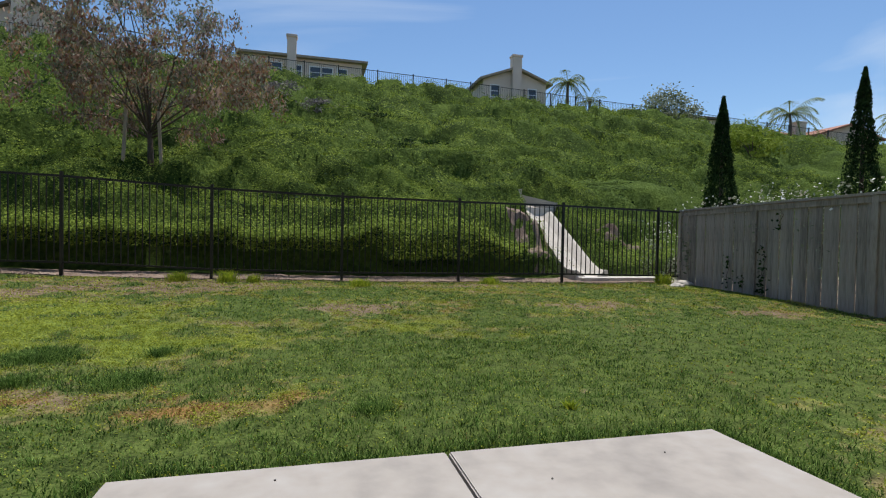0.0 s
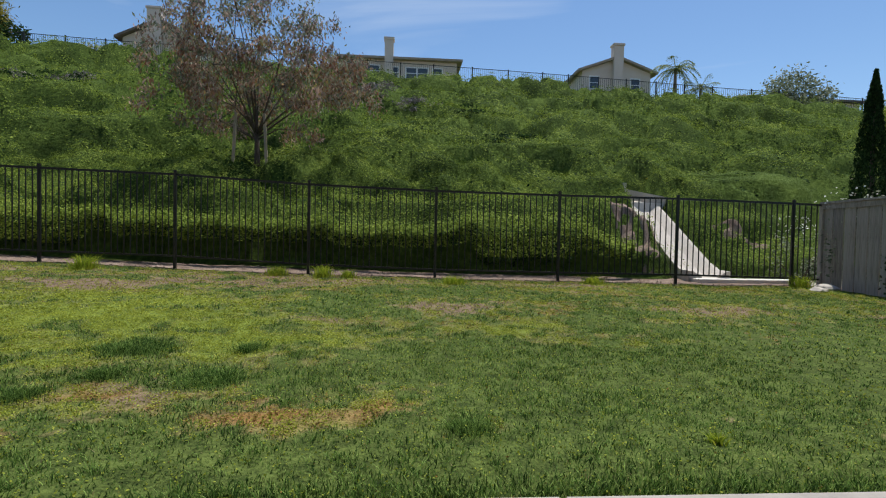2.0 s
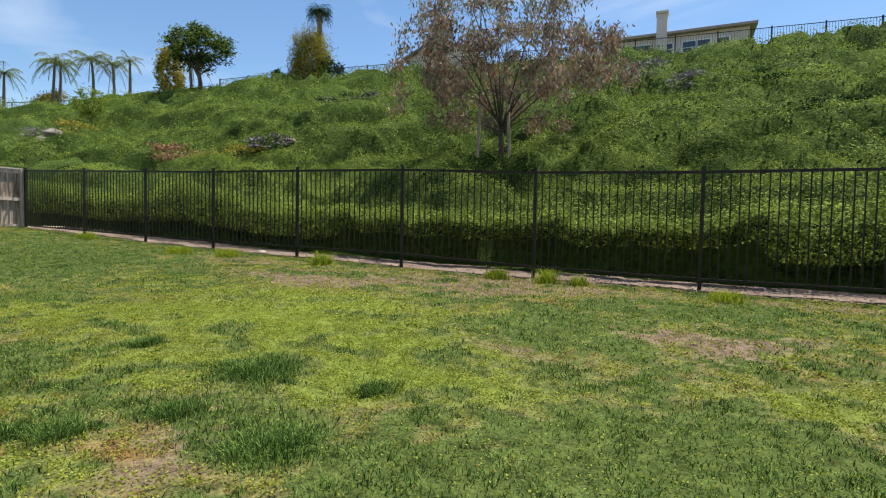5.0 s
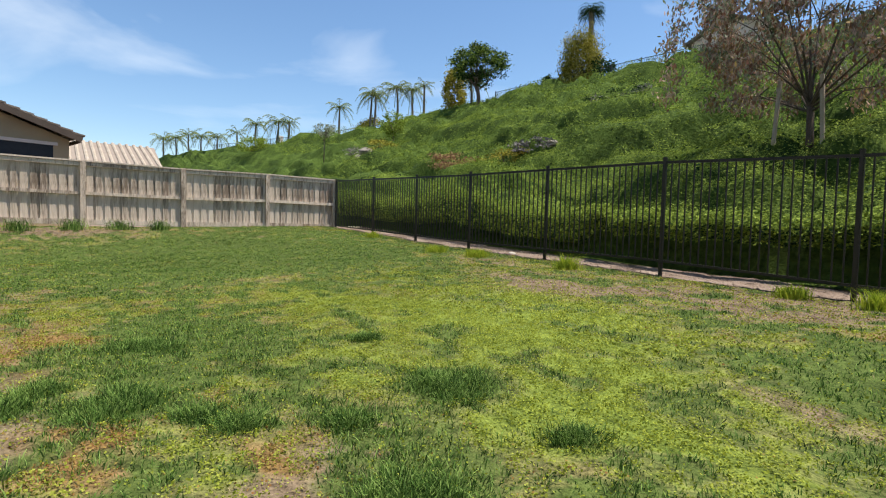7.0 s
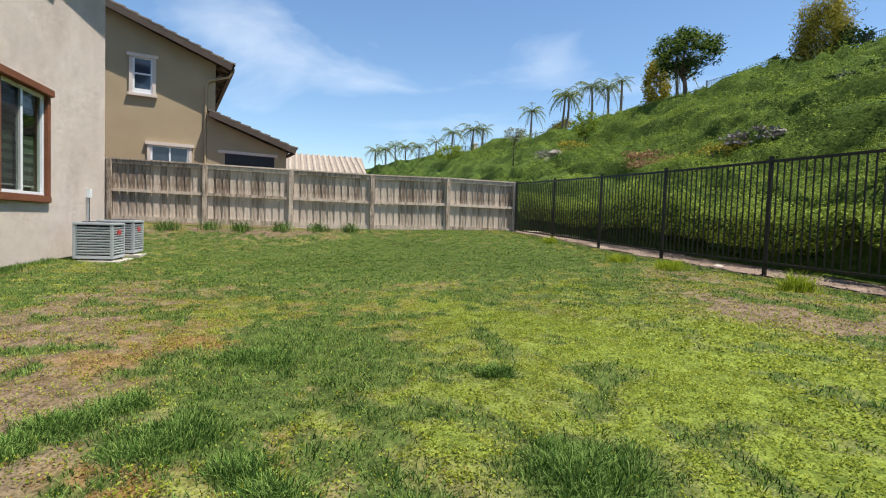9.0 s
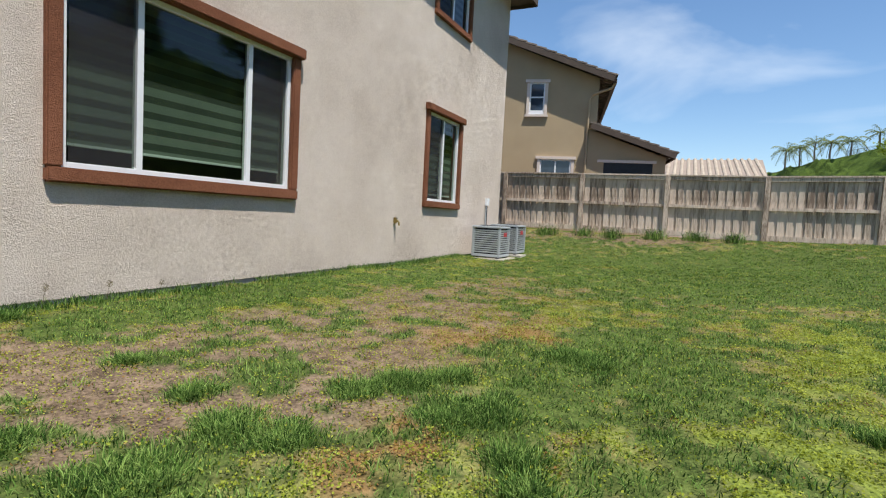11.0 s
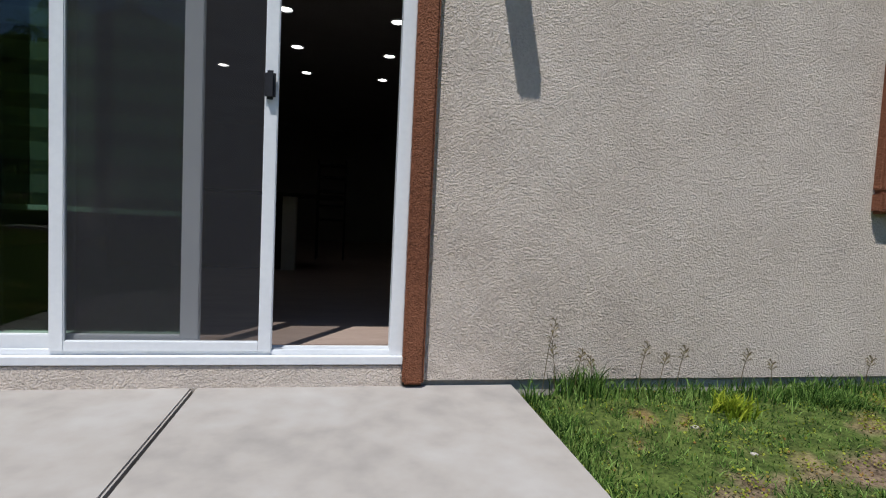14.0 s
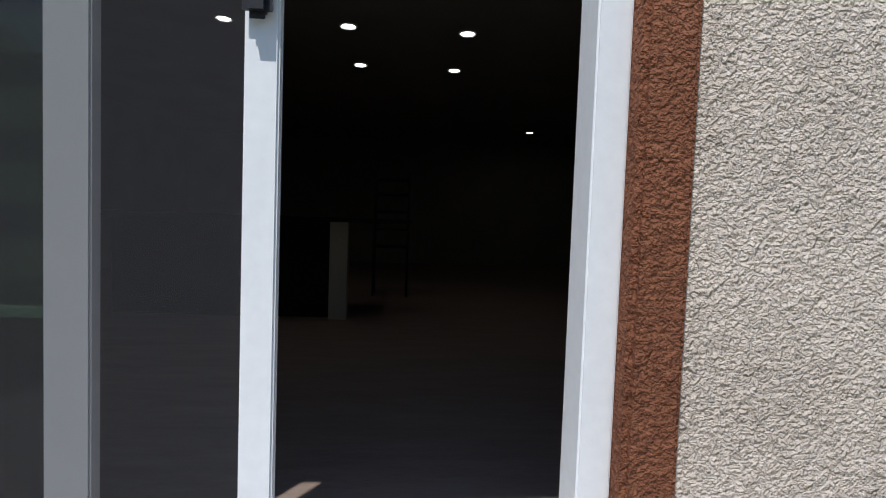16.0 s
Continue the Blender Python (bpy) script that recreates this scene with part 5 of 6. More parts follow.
for k, (x, y, h, sz) in enumerate(((-134, 21.5, 4.5, 1.7), (-127, 23, 4.0, 1.6), (-121, 24.5, 4.2, 1.6), (-116, 26, 3.4, 1.5), (-109, 27.5, 2.6, 1.4), (-101.3, 29.3, 2.6, 1.3), (-95, 30.8, 3.4, 1.4), (-88, 32.4, 3.0, 1.5), (-86, 33.5, 2.8, 1.2),
                                 (-72.3, 36.3, 3.4, 1.2), (-66.5, 38.5, 4.6, 1.3), (-64.6, 38.1, 4.0, 1.2), (-60.4, 39.2, 4.4, 1.3), (-58.6, 40.5, 4.0, 1.1), (-55.5, 40.3, 4.0, 0.9), (-50, 43.5, 4.2, 1.3), (23.4, 45, 3.7, 1.15), (25.7, 45, 2.2, 0.95), (49.7, 45, 3.6, 1.75), (66, 45, 4.8, 1.4))):
    palm(x, y, h + float(np.interp(x, [-112, -92, -66, -50, -45], [0, 0.9, 1.3, 0.6, 0])), k, sz)
fan = thing("palm_tree", (-33.6, 45.2, hz(-33.6, 45)), "tall fan palm rising out of the bamboo", "palm")
bm = bmesh.new()
tube(bm, [(0, 0, -0.3), (0.1, 0, 3.5), (0, 0, 8.0)], [0.3, 0.26, 0.24], 10)
part("trunk", bm, PALM_BARK, fan)
c = new("crown", frond_mesh("crown", 2.0, 40, 0.6, 9, 0.95, LEAF_DARK))
c.parent, c.location = fan, (0, 0, 8.0)

# ---- fence along the crest ----
crest = thing("crest_fence", (0, 0, 0), "black iron fence along the top of the hill", "fence")
cx = [-45.5, -41.6, -38.2, -35.6, -32.9, -29.8, -26.7, -23.7, -20.2, -16.9, -13.2, -9.4, -6.1, -3.3, -0.6, 2.1, 5.3, 8.3, 11.2, 13.4, 16, 18.4, 21, 23.5, 26, 29.5, 32, 34.1, 36.9, 39.7, 42.5, 45.2, 48, 50.6, 53.2, 56, 59, 62, 65]
tops = lambda x: float(np.interp(x, [-46, -41, -33, -23.7, -16.9, -9.4, 5, 13.3, 26, 36.9, 45, 65], [16.5, 16.35, 16.1, 15.72, 15.55, 15.2, 14.8, 14.55, 14.08, 13.75, 13.4, 12.8]))
V, F = [], []


def slim(a, b, w):
    a, b = np.array(a, float), np.array(b, float)
    up = abs(b[2] - a[2]) > abs(b[0] - a[0])
    e, g = (np.array([w, 0, 0]), np.array([0, w, 0])) if up else (np.array([0, w, 0]), np.array([0, 0, w]))
    n = len(V)
    for p in (a, b):
        V.extend([p - e - g, p + e - g, p + e + g, p - e + g])
    for q in ((0, 1, 5, 4), (1, 2, 6, 5), (2, 3, 7, 6), (3, 0, 4, 7)):
        F.append([n + i for i in q])


for i, (a, b) in enumerate(zip(cx, cx[1:])):
    ta, tb = tops(a), tops(b)
    slim((a, 43.5, ta - 0.05), (b, 43.5, tb - 0.05), 0.02)
    slim((a, 43.5, ta - 1.4), (b, 43.5, tb - 1.4), 0.02)
    n = int((b - a) / 0.16)
    for k in range(1, n):
        t = k / n
        slim((a + (b - a) * t, 43.5, ta + (tb - ta) * t - 1.45), (a + (b - a) * t, 43.5, ta + (tb - ta) * t - 0.05), 0.009)
pk = new("pickets", raw_mesh("pickets", np.array(V), np.array(F), IRON))
pk.parent = crest
tagged(pk, "thin black pickets and rails", kind="stuff")
far_post = box_mesh("post", 0.09, 0.09, 3.0, IRON)
for a in cx:
    place("post", far_post, crest, pose(a, 43.5, tops(a) - 2.95))
V, F = [], []
wx = [(-47, 43.6), (-53, 42.9), (-60, 41.2), (-68, 39.3), (-77, 37), (-88, 34.3), (-100, 31.4), (-115, 28)]
west = thing("crest_fence", (0, 0, 0), "low iron fence along the far crest", "fence")
for (a, ya), (b, yb) in zip(wx, wx[1:]):
    za, zb = hz(a, ya) + 1.5, hz(b, yb) + 1.5
    slim((a, ya, za), (b, yb, zb), 0.03)
    n = int((a - b) / 0.35)
    for k in range(n):
        t = k / n
        slim((a + (b - a) * t, ya + (yb - ya) * t, za + (zb - za) * t - 1.6), (a + (b - a) * t, ya + (yb - ya) * t, za + (zb - za) * t), 0.05 if k % 8 == 0 else 0.013)
pk = new("pickets", raw_mesh("pickets", np.array(V), np.array(F), IRON))
pk.parent = west
tagged(pk, "thin black pickets and rails", kind="stuff")


# ---- houses on the hill ----
def far_window(parent, x, z, w, h, y=-0.02):
    f = part("window", boxes((x - w / 2 - 0.1, x + w / 2 + 0.1, y - 0.05, y + 0.05, z - 0.1, z), (x - w / 2 - 0.1, x + w / 2 + 0.1, y - 0.05, y + 0.05, z + h, z + h + 0.1), (x - w / 2 - 0.1, x - w / 2, y - 0.05, y + 0.05, z, z + h), (x + w / 2, x + w / 2 + 0.1, y - 0.05, y + 0.05, z, z + h), (x - w / 2, x + w / 2, y - 0.03, y + 0.03, z + h / 2 - 0.03, z + h / 2 + 0.03)), VINYL, parent, "white-framed window")
    part("pane", boxes((x - w / 2, x + w / 2, y - 0.01, y + 0.01, z, z + h)), FAR_GLASS, f)


FAR_GLASS = material("far_glass", [(0.02, 0.03, 0.045), (0.05, 0.07, 0.1)], 0.08, 0.5, 3, 0, spec=0.8)


def hill_house(x0, x1, y, z0, eave, ridge, depth, roof, label, gable=True, chimney=None, windows=(), rz=0.0, wall=None):
    """A house whose gable or long side faces the slope."""
    w, cxm = x1 - x0, (x0 + x1) / 2
    o = thing("house", (cxm, y, z0), label, "house", "houses on the hill", rz=rz)
    e, r = eave - z0, ridge - z0
    bm = bmesh.new()
    a = w / 2
    if gable:
        front = [(-a, 0, -3), (a, 0, -3), (a, 0, e), (0, 0, r), (-a, 0, e)]
        f = [bm.verts.new(v) for v in front]
        g = [bm.verts.new((v[0], depth, v[2])) for v in front]
        bm.faces.new(f)
        bm.faces.new(list(reversed(g)))
        for i in range(5):
            bm.faces.new((f[i], g[i], g[(i + 1) % 5], f[(i + 1) % 5]))
        part("wall", bm, wall or STUCCO_PALE, o)
        for s in (-1, 1):
            bm = bmesh.new()
            sl = (r - e) / a
            for k in range(1):
                t0, t1 = 0.0, 1.0
                q = [(s * (a + 0.5) * (1 - t), r - sl * (a + 0.5) * (1 - t) + (0.1 if t == t0 else 0.06)) for t in (t0, t1)]
                vs = [bm.verts.new(v) for v in ((q[0][0], -0.5, q[0][1]), (q[1][0], -0.5, q[1][1]), (q[1][0], depth + 0.5, q[1][1]), (q[0][0], depth + 0.5, q[0][1]))]
                us = [bm.verts.new((v.co.x, v.co.y, v.co.z - 0.22)) for v in vs]
                bm.faces.new(vs)
                bm.faces.new(list(reversed(us)))
                for i in range(4):
                    bm.faces.new((vs[i], us[i], us[(i + 1) % 4], vs[(i + 1) % 4]))
            part("roof", bm, roof, o)
    else:
        part("wall", boxes((-a, a, 0, depth, -3, e)), wall or STUCCO_PALE, o)
        bm = bmesh.new()
        vs = [bm.verts.new(v) for v in ((-a - 0.5, -0.5, e), (a + 0.5, -0.5, e), (a + 0.5, depth + 0.5, e), (-a - 0.5, depth + 0.5, e), (-a * 0.5, depth / 2, r), (a * 0.5, depth / 2, r))]
        us = [bm.verts.new((v.co.x, v.co.y, e - 0.2)) for v in vs[:4]]
        for q in ((0, 1, 5, 4), (1, 2, 5), (2, 3, 4, 5), (3, 0, 4)):
            bm.faces.new([vs[i] for i in q])
        bm.faces.new(list(reversed(us)))
        for i in range(4):
            bm.faces.new((vs[i], us[i], us[(i + 1) % 4], vs[(i + 1) % 4]))
        part("roof", bm, roof, o)
    if chimney:
        x, cw, top = chimney
        part("chimney", boxes((x - cxm - cw / 2, x - cxm + cw / 2, -0.55, 0.25, -3, top - z0), (x - cxm - cw / 2 - 0.08, x - cxm + cw / 2 + 0.08, -0.63, 0.33, top - z0, top - z0 + 0.22), bevel=0.03), wall or STUCCO_PALE, o, "tall stucco chimney")
    for x, z, ww, hh in windows:
        far_window(o, x - cxm, z - z0, ww, hh)
    return o


hill_house(-25.3, -18.8, 49, 13.5, 18.0, 19.5, 10, ROOF_TILE, "beige two-storey hill house with a gable and chimney", chimney=(-22.4, 1.2, 20.3), windows=((-22.9, 15.5, 1.0, 1.3), (-19.4, 15.4, 0.9, 1.2)))
hill_house(-6.0, 4.5, 49, 13.2, 17.1, 17.35, 8, ROOF_STRIPE, "long low beige house with white windows", gable=False, chimney=(-1.76, 0.8, 18.6), windows=((-3.3, 15.4, 1.3, 0.95), (-1.25, 15.3, 0.6, 0.95), (0.3, 15.3, 0.9, 0.95), (1.35, 15.3, 0.9, 0.95), (2.7, 15.3, 0.8, 0.95)))
hill_house(16.4, 23.1, 49, 12.8, 16.85, 18.1, 10, ROOF_STRIPE, "cream gabled house with a tall chimney", chimney=(19.75, 0.95, 19.05), windows=((17.6, 15.1, 0.8, 1.1), (21.6, 15.0, 0.8, 1.1)))
hill_house(32.3, 44.5, 49, 11.8, 14.9, 16.4, 9, ROOF_TILE, "beige house half hidden by a large shrub", gable=False, windows=((42.5, 13.4, 1.0, 1.1),))
hill_house(50, 58, 50, 11.5, 14.0, 15.6, 9, ROOF_RED, "pale house with a red clay tile roof", gable=False, chimney=(56.5, 1.4, 15.4))
hill_house(58.5, 68, 49, 11.5, 14.2, 15.7, 9, ROOF_RED, "cream gabled house with red clay tiles", windows=((64, 12.6, 0.9, 1.0),))
hill_house(-31, -24, 50, 13.2, 15.2, 15.9, 8, ROOF_TILE, "low dark-roofed house behind shrubs", gable=False)
hill_house(-44, -39, 50, 13.2, 15.2, 15.6, 8, ROOF_TILE, "low flat-roofed house behind the crest fence", gable=False)
hill_house(-84, -72, 44, 13.4, 15.6, 17.2, 9, ROOF_STRIPE, "far beige house with pale tiles", gable=False, chimney=(-77.5, 1.2, 17.6))
hill_house(-108, -94, 38, 12.5, 15.2, 16.8, 9, ROOF_STRIPE, "far beige house on the crest", gable=False, chimney=(-103, 1.2, 17.4))
hoop = thing("basketball_hoop", (-6.6, 46, hz(-5.4, 46)), "black-framed basketball backboard above the crest fence", "hoop")
part("pole", boxes((-0.05, 0.05, 0.3, 0.4, -0.3, 3.0)), IRON, hoop)
hb0 = 15.6 - hz(-5.4, 46)
part("backboard", boxes((-0.55, 0.55, -0.02, 0.02, hb0, hb0 + 0.06), (-0.55, 0.55, -0.02, 0.02, hb0 + 0.68, hb0 + 0.74), (-0.55, -0.48, -0.02, 0.02, hb0 + 0.06, hb0 + 0.68), (0.48, 0.55, -0.02, 0.02, hb0 + 0.06, hb0 + 0.68)), IRON, hoop)
bm = bmesh.new()
tube(bm, [(0.23 * math.cos(k * math.tau / 16), -0.27 + 0.23 * math.sin(k * math.tau / 16), hb0 + 0.12) for k in range(17)], [0.015] * 17, 5)
part("rim", bm, IRON, hoop)

# ---- neighbouring house beyond the timber fence ----
NX = -19.3
nb = thing("house", (NX, 0, 0.55), "tan two-storey neighbouring house with a stepped roof", "house", rz=12.6)
bm = bmesh.new()
pts = [(-9.5, -0.5), (0.95, -0.5), (0.95, 5.42), (-3.4, 7.1), (-9.5, 4.8)]
f = [bm.verts.new((0, y, z)) for y, z in pts]
g = [bm.verts.new((-9, y, z)) for y, z in pts]
bm.faces.new(f)
bm.faces.new(list(reversed(g)))
for i in range(5):
    bm.faces.new((f[i], g[i], g[(i + 1) % 5], f[(i + 1) % 5]))
part("wall", bm, STUCCO_TAN, nb)


def slope_roof(parent, y0, z0, y1, z1, x0, x1, n):
    """A tiled slope with stepped courses from the ridge to the eave."""
    for i in range(n):
        bm = bmesh.new()
        t0, t1 = i / n, (i + 1.15) / n
        a, b = (y0 + (y1 - y0) * t0, z0 + (z1 - z0) * t0), (y0 + (y1 - y0) * t1, z0 + (z1 - z0) * t1)
        k = 0
        x = x0
        while x > x1:
            w = 0.3
            lift = 0.02 * (k % 2)
            vs = [bm.verts.new(v) for v in ((x, a[0], a[1] + lift), (x - w, a[0], a[1] + lift), (x - w, b[0], b[1] + 0.05 + lift), (x, b[0], b[1] + 0.05 + lift))]
            us = [bm.verts.new((v.co.x, v.co.y, v.co.z - 0.05)) for v in vs]
            bm.faces.new(vs)
            for q in range(4):
                bm.faces.new((vs[q], us[q], us[(q + 1) % 4], vs[(q + 1) % 4]))
            x, k = x - w, k + 1
        part("tile_course", bm, ROOF_TILE, parent)


roof_hi = part("roof", boxes((0.5, -9.5, -9.9, -9.8, 4.9, 5.0)), FASCIA, nb)
slope_roof(roof_hi, -3.4, 7.25, 1.47, 5.42, 0.45, -9.4, 14)
slope_roof(roof_hi, -3.4, 7.25, -9.9, 4.8, 0.45, -9.4, 14)
bm = bmesh.new()
bar(bm, (0.42, -3.4, 7.1), (0.42, 1.42, 5.3), 0.05, 0.2)
bar(bm, (0.42, -3.4, 7.1), (0.42, -9.8, 4.65), 0.05, 0.2)
bar(bm, (0.3, 1.45, 5.27), (-9.3, 1.45, 5.27), 0.12, 0.13)
part("fascia", bm, FASCIA, nb)
bm = bmesh.new()
tube(bm, [(0.2, 1.45, 5.2), (0.12, 1.35, 5.05), (0.06, 0.75, 4.85), (0.05, 0.65, 4.7), (0.05, 0.65, -0.4)], [0.04] * 5, 8)
part("downspout", bm, STUCCO_TAN, nb)
bm = bmesh.new()
pts = [(0.7, -0.5), (3.3, -0.5), (3.3, 2.72), (0.8, 3.62), (0.7, 3.62)]
f = [bm.verts.new((0.06, y, z)) for y, z in pts]
g = [bm.verts.new((-7, y, z)) for y, z in pts]
for fc in (f, list(reversed(g))):
    bm.faces.new(fc)
for i in range(5):
    bm.faces.new((f[i], g[i], g[(i + 1) % 5], f[(i + 1) % 5]))
part("wing_wall", bm, STUCCO_TAN, nb)
roof_lo = part("roof", boxes((0.35, -6.5, 3.5, 3.56, 2.65, 2.75)), FASCIA, nb)
slope_roof(roof_lo, 0.72, 3.86, 3.6, 2.86, 0.4, -6.8, 9)
bm = bmesh.new()
bar(bm, (0.38, 0.75, 3.73), (0.38, 3.57, 2.74), 0.05, 0.18)
part("fascia", bm, FASCIA, nb)


def side_window(parent, y0, y1, z0, z1, x, split):
    t = part("window", boxes((x, x + 0.06, y0 - 0.1, y0, z0 - 0.1, z1), (x, x + 0.06, y1, y1 + 0.1, z0 - 0.1, z1), (x, x + 0.09, y0 - 0.14, y1 + 0.14, z0 - 0.18, z0 - 0.1), (x, x + 0.09, y0 - 0.16, y1 + 0.16, z1, z1 + 0.1)), STUCCO_PALE, parent, "white window in a pale stucco surround")
    fr = [(x - 0.02, x + 0.03, y0, y0 + 0.05, z0, z1), (x - 0.02, x + 0.03, y1 - 0.05, y1, z0, z1), (x - 0.02, x + 0.03, y0, y1, z0 - 0.1, z0 + 0.05), (x - 0.02, x + 0.03, y0, y1, z1 - 0.05, z1)]
    fr.append((x - 0.02, x + 0.03, y0 + 0.05, y1 - 0.05, (z0 + z1) / 2 - 0.025, (z0 + z1) / 2 + 0.025) if split == "h" else (x - 0.02, x + 0.03, (y0 + y1) / 2 - 0.025, (y0 + y1) / 2 + 0.025, z0 + 0.05, z1 - 0.05))
    part("window_frame", boxes(*fr), VINYL, t)
    part("pane", boxes((x - 0.01, x + 0.012, y0 + 0.02, y1 - 0.02, z0 + 0.02, z1 - 0.02)), FAR_GLASS, t)


side_window(nb, -1.44, -0.9, 4.25, 5.28, 0.0, "h")
side_window(nb, -0.93, 0.16, 1.6, 2.58, 0.0, "v")
# No recess is cut: a black panel paints the shade under the patio cover.
part("opening", boxes((0.0, 0.072, 1.27, 2.89, 1.3, 2.5)), BLACK, nb, "black panel standing in for the shade of the covered patio")
part("lintel", boxes((0.05, 0.11, 1.05, 3.0, 2.505, 2.6)), STUCCO_PALE, nb)

# striped barrel-tile roof farther off
far = thing("house", (-36, 6.2, 0.6), "far house showing a pale striped barrel-tile roof", "house")
part("wall", boxes((-8, -0.6, -4.6, 1.5, -0.5, 3.3)), STUCCO_PALE, far)
for k in range(17):
    y = -4.9 + k * 0.42
    bm = bmesh.new()
    tube(bm, [(0.0, y, 3.2), (-4.5, y - 0.02 * k, 5.05)], [0.12, 0.12], 8)
    part("barrel_tile", bm, ROOF_STRIPE, far)
part("roof", boxes((-2.4, 2.4, -5.0, 1.9, -0.04, 0.04)), ROOF_TILE, far).matrix_basis = Matrix.Translation((-2.25, 0, 4.1)) @ Matrix.Rotation(math.atan2(1.85, 4.5), 4, "Y")


# ---- cypresses and flowering shrubs beyond the grey fence ----
def cypress(x, y, h, r):
    o = thing("cypress_tree", (x, y, -0.02), "tall narrow dark green cypress beyond the grey fence", "cypress", "cypresses beyond the fence")
    bm = bmesh.new()
    tube(bm, [(0, 0, -0.3), (0, 0, h * 0.5), (0, 0, h * 0.97)], [0.1, 0.06, 0.01], 8)
    part("trunk", bm, BARK, o)
    n = 15000
    t = RNG.uniform(0.03, 1.0, n)
    ang = RNG.uniform(0, math.tau, n)
    lump = 1 + 0.7 * (vnoise(ang * 1.6, t * 9, 5) - 0.5) + 0.4 * (vnoise(ang * 3.2, t * 24, 9) - 0.5)
    rad = r * np.minimum(1, (1 - t) * 1.9 + 0.03) ** 0.9 * np.minimum(1, t * 1.6 + 0.6) * lump * RNG.uniform(0.45, 1.05, n) ** 0.5
    p = np.column_stack([rad * np.cos(ang), rad * np.sin(ang), t * h])
    c = new("crown", leaf_mesh("crown", p, 0.095, LEAF_DARK, 0.35, 0.1, -1.5))
    c.parent = o


cypress(11.7, 12.8, 5.35, 0.4)
cypress(15.6, 11.7, 6.25, 0.44)
for k, (x, y, r, h) in enumerate(((9.0, 10.3, 0.55, 1.1), (8.95, 9.2, 0.5, 1.12), (8.85, 8.1, 0.5, 1.18), (8.75, 7.0, 0.55, 1.12), (8.65, 5.9, 0.5, 1.15), (8.55, 4.7, 0.55, 1.1), (8.75, 11.4, 0.5, 0.85))):
    o = bush("jasmine_shrub", (x, y, -0.03), (r, r, h), LEAF_OLIVE, 900, 0.07, "leafy shrub with small white flowers behind the fence", "shrub", "flowering shrubs along the fence", twigs=9)
    q = RNG.normal(size=(110, 3)) * np.array([r * 0.5, r * 0.5, 0.16]) + np.array([0, 0, h * 1.62])
    f = new("flowers", leaf_mesh("flowers", q, 0.05, FLOWER, 0.8, 0.6))
    f.parent = o
    tagged(f, kind="stuff")


def vine(y, z0, z1, n, label):
    o = thing("vine", (RIGHT_X + RX(y) - 0.035, y, z0), label, "vine", "vines on the grey fence")
    bm = bmesh.new()
    tube(bm, [(0.01, 0.0, 0), (0.0, 0.03, (z1 - z0) * 0.4), (0.01, -0.04, (z1 - z0) * 0.75), (0.0, 0.02, z1 - z0)], [0.006, 0.005, 0.004, 0.003], 5)
    part("stem", bm, BARK, o)
    q = np.column_stack([RNG.uniform(-0.05, -0.005, n), RNG.normal(size=n) * 0.06, RNG.uniform(0, z1 - z0, n)])
    c = new("leaves", leaf_mesh("leaves", q, 0.07, LEAF_DARK, 0.7, 0.1))
    c.parent = o
    tagged(c, kind="stuff")


vine(8.0, 0.05, 1.0, 70, "dark ivy strand climbing the fence post")
vine(8.95, 0.1, 0.75, 22, "thin ivy strand on the grey boards")
vine(8.55, 0.15, 0.4, 14, "small ivy sprig on the grey boards")
vine(7.6, 1.3, 1.66, 12, "ivy sprig hanging under the cap rail")

# ---- weeds and tall grass ----
def weed(x, y, r, h, mat, n, label):
    o = thing("weed", (x, y, float(bumpy_lawn(np.array([x]), np.array([y]))[0]) - 0.01), label, "weed", "weeds in the lawn")
    q = RNG.normal(size=(n, 2)) * r * 0.45
    c = new("leaves", blade_mesh("leaves", np.column_stack([q, np.zeros(n)]), h, mat, 0.011, 0.9))
    c.parent = o
    tagged(c, kind="stuff")


for x, y, r, h, lab in ((-5.4, 9.75, 0.28, 0.22, "bright yellow-green weed by the iron fence"), (-1.45, 10.1, 0.25, 0.2, "bright yellow-green weed by the iron fence"), (-2.3, 10.2, 0.3, 0.14, "low yellow-green weed by the iron fence"), (-1.0, 10.15, 0.2, 0.14, "low yellow-green weed by the iron fence"),
                        (0.9, 9.6, 0.3, 0.13, "low yellow-green weed in the lawn"), (7.95, 10.35, 0.25, 0.22, "yellow weed in the corner of the fences"), (3.6, 10.1, 0.3, 0.13, "low yellow-green weed by the iron fence"), (-7.5, 9.6, 0.4, 0.15, "yellow-flowered weed by the iron fence"),
                        (-8.6, 9.4, 0.35, 0.14, "yellow-flowered weed by the iron fence"), (-1.85, -0.1, 0.17, 0.08, "bright green weed beside the patio"), (1.62, 3.0, 0.05, 0.06, "small bright weed at the patio edge"), (-12.2, 9.8, 0.3, 0.16, "yellow-flowered weed by the iron fence")):
    weed(x, y, r * 0.62, h * 1.15, WEED_YELLOW, int(1300 * r), lab)
for x, y in ((-15.9, 3.3), (-15.8, 1.4), (-15.9, 5.2), (-15.7, 2.2), (-15.9, 4.3), (-15.6, 0.4)):
    weed(x, y, 0.3, 0.3, BLADE_DARK, 220, "leafy green weed at the foot of the timber fence")


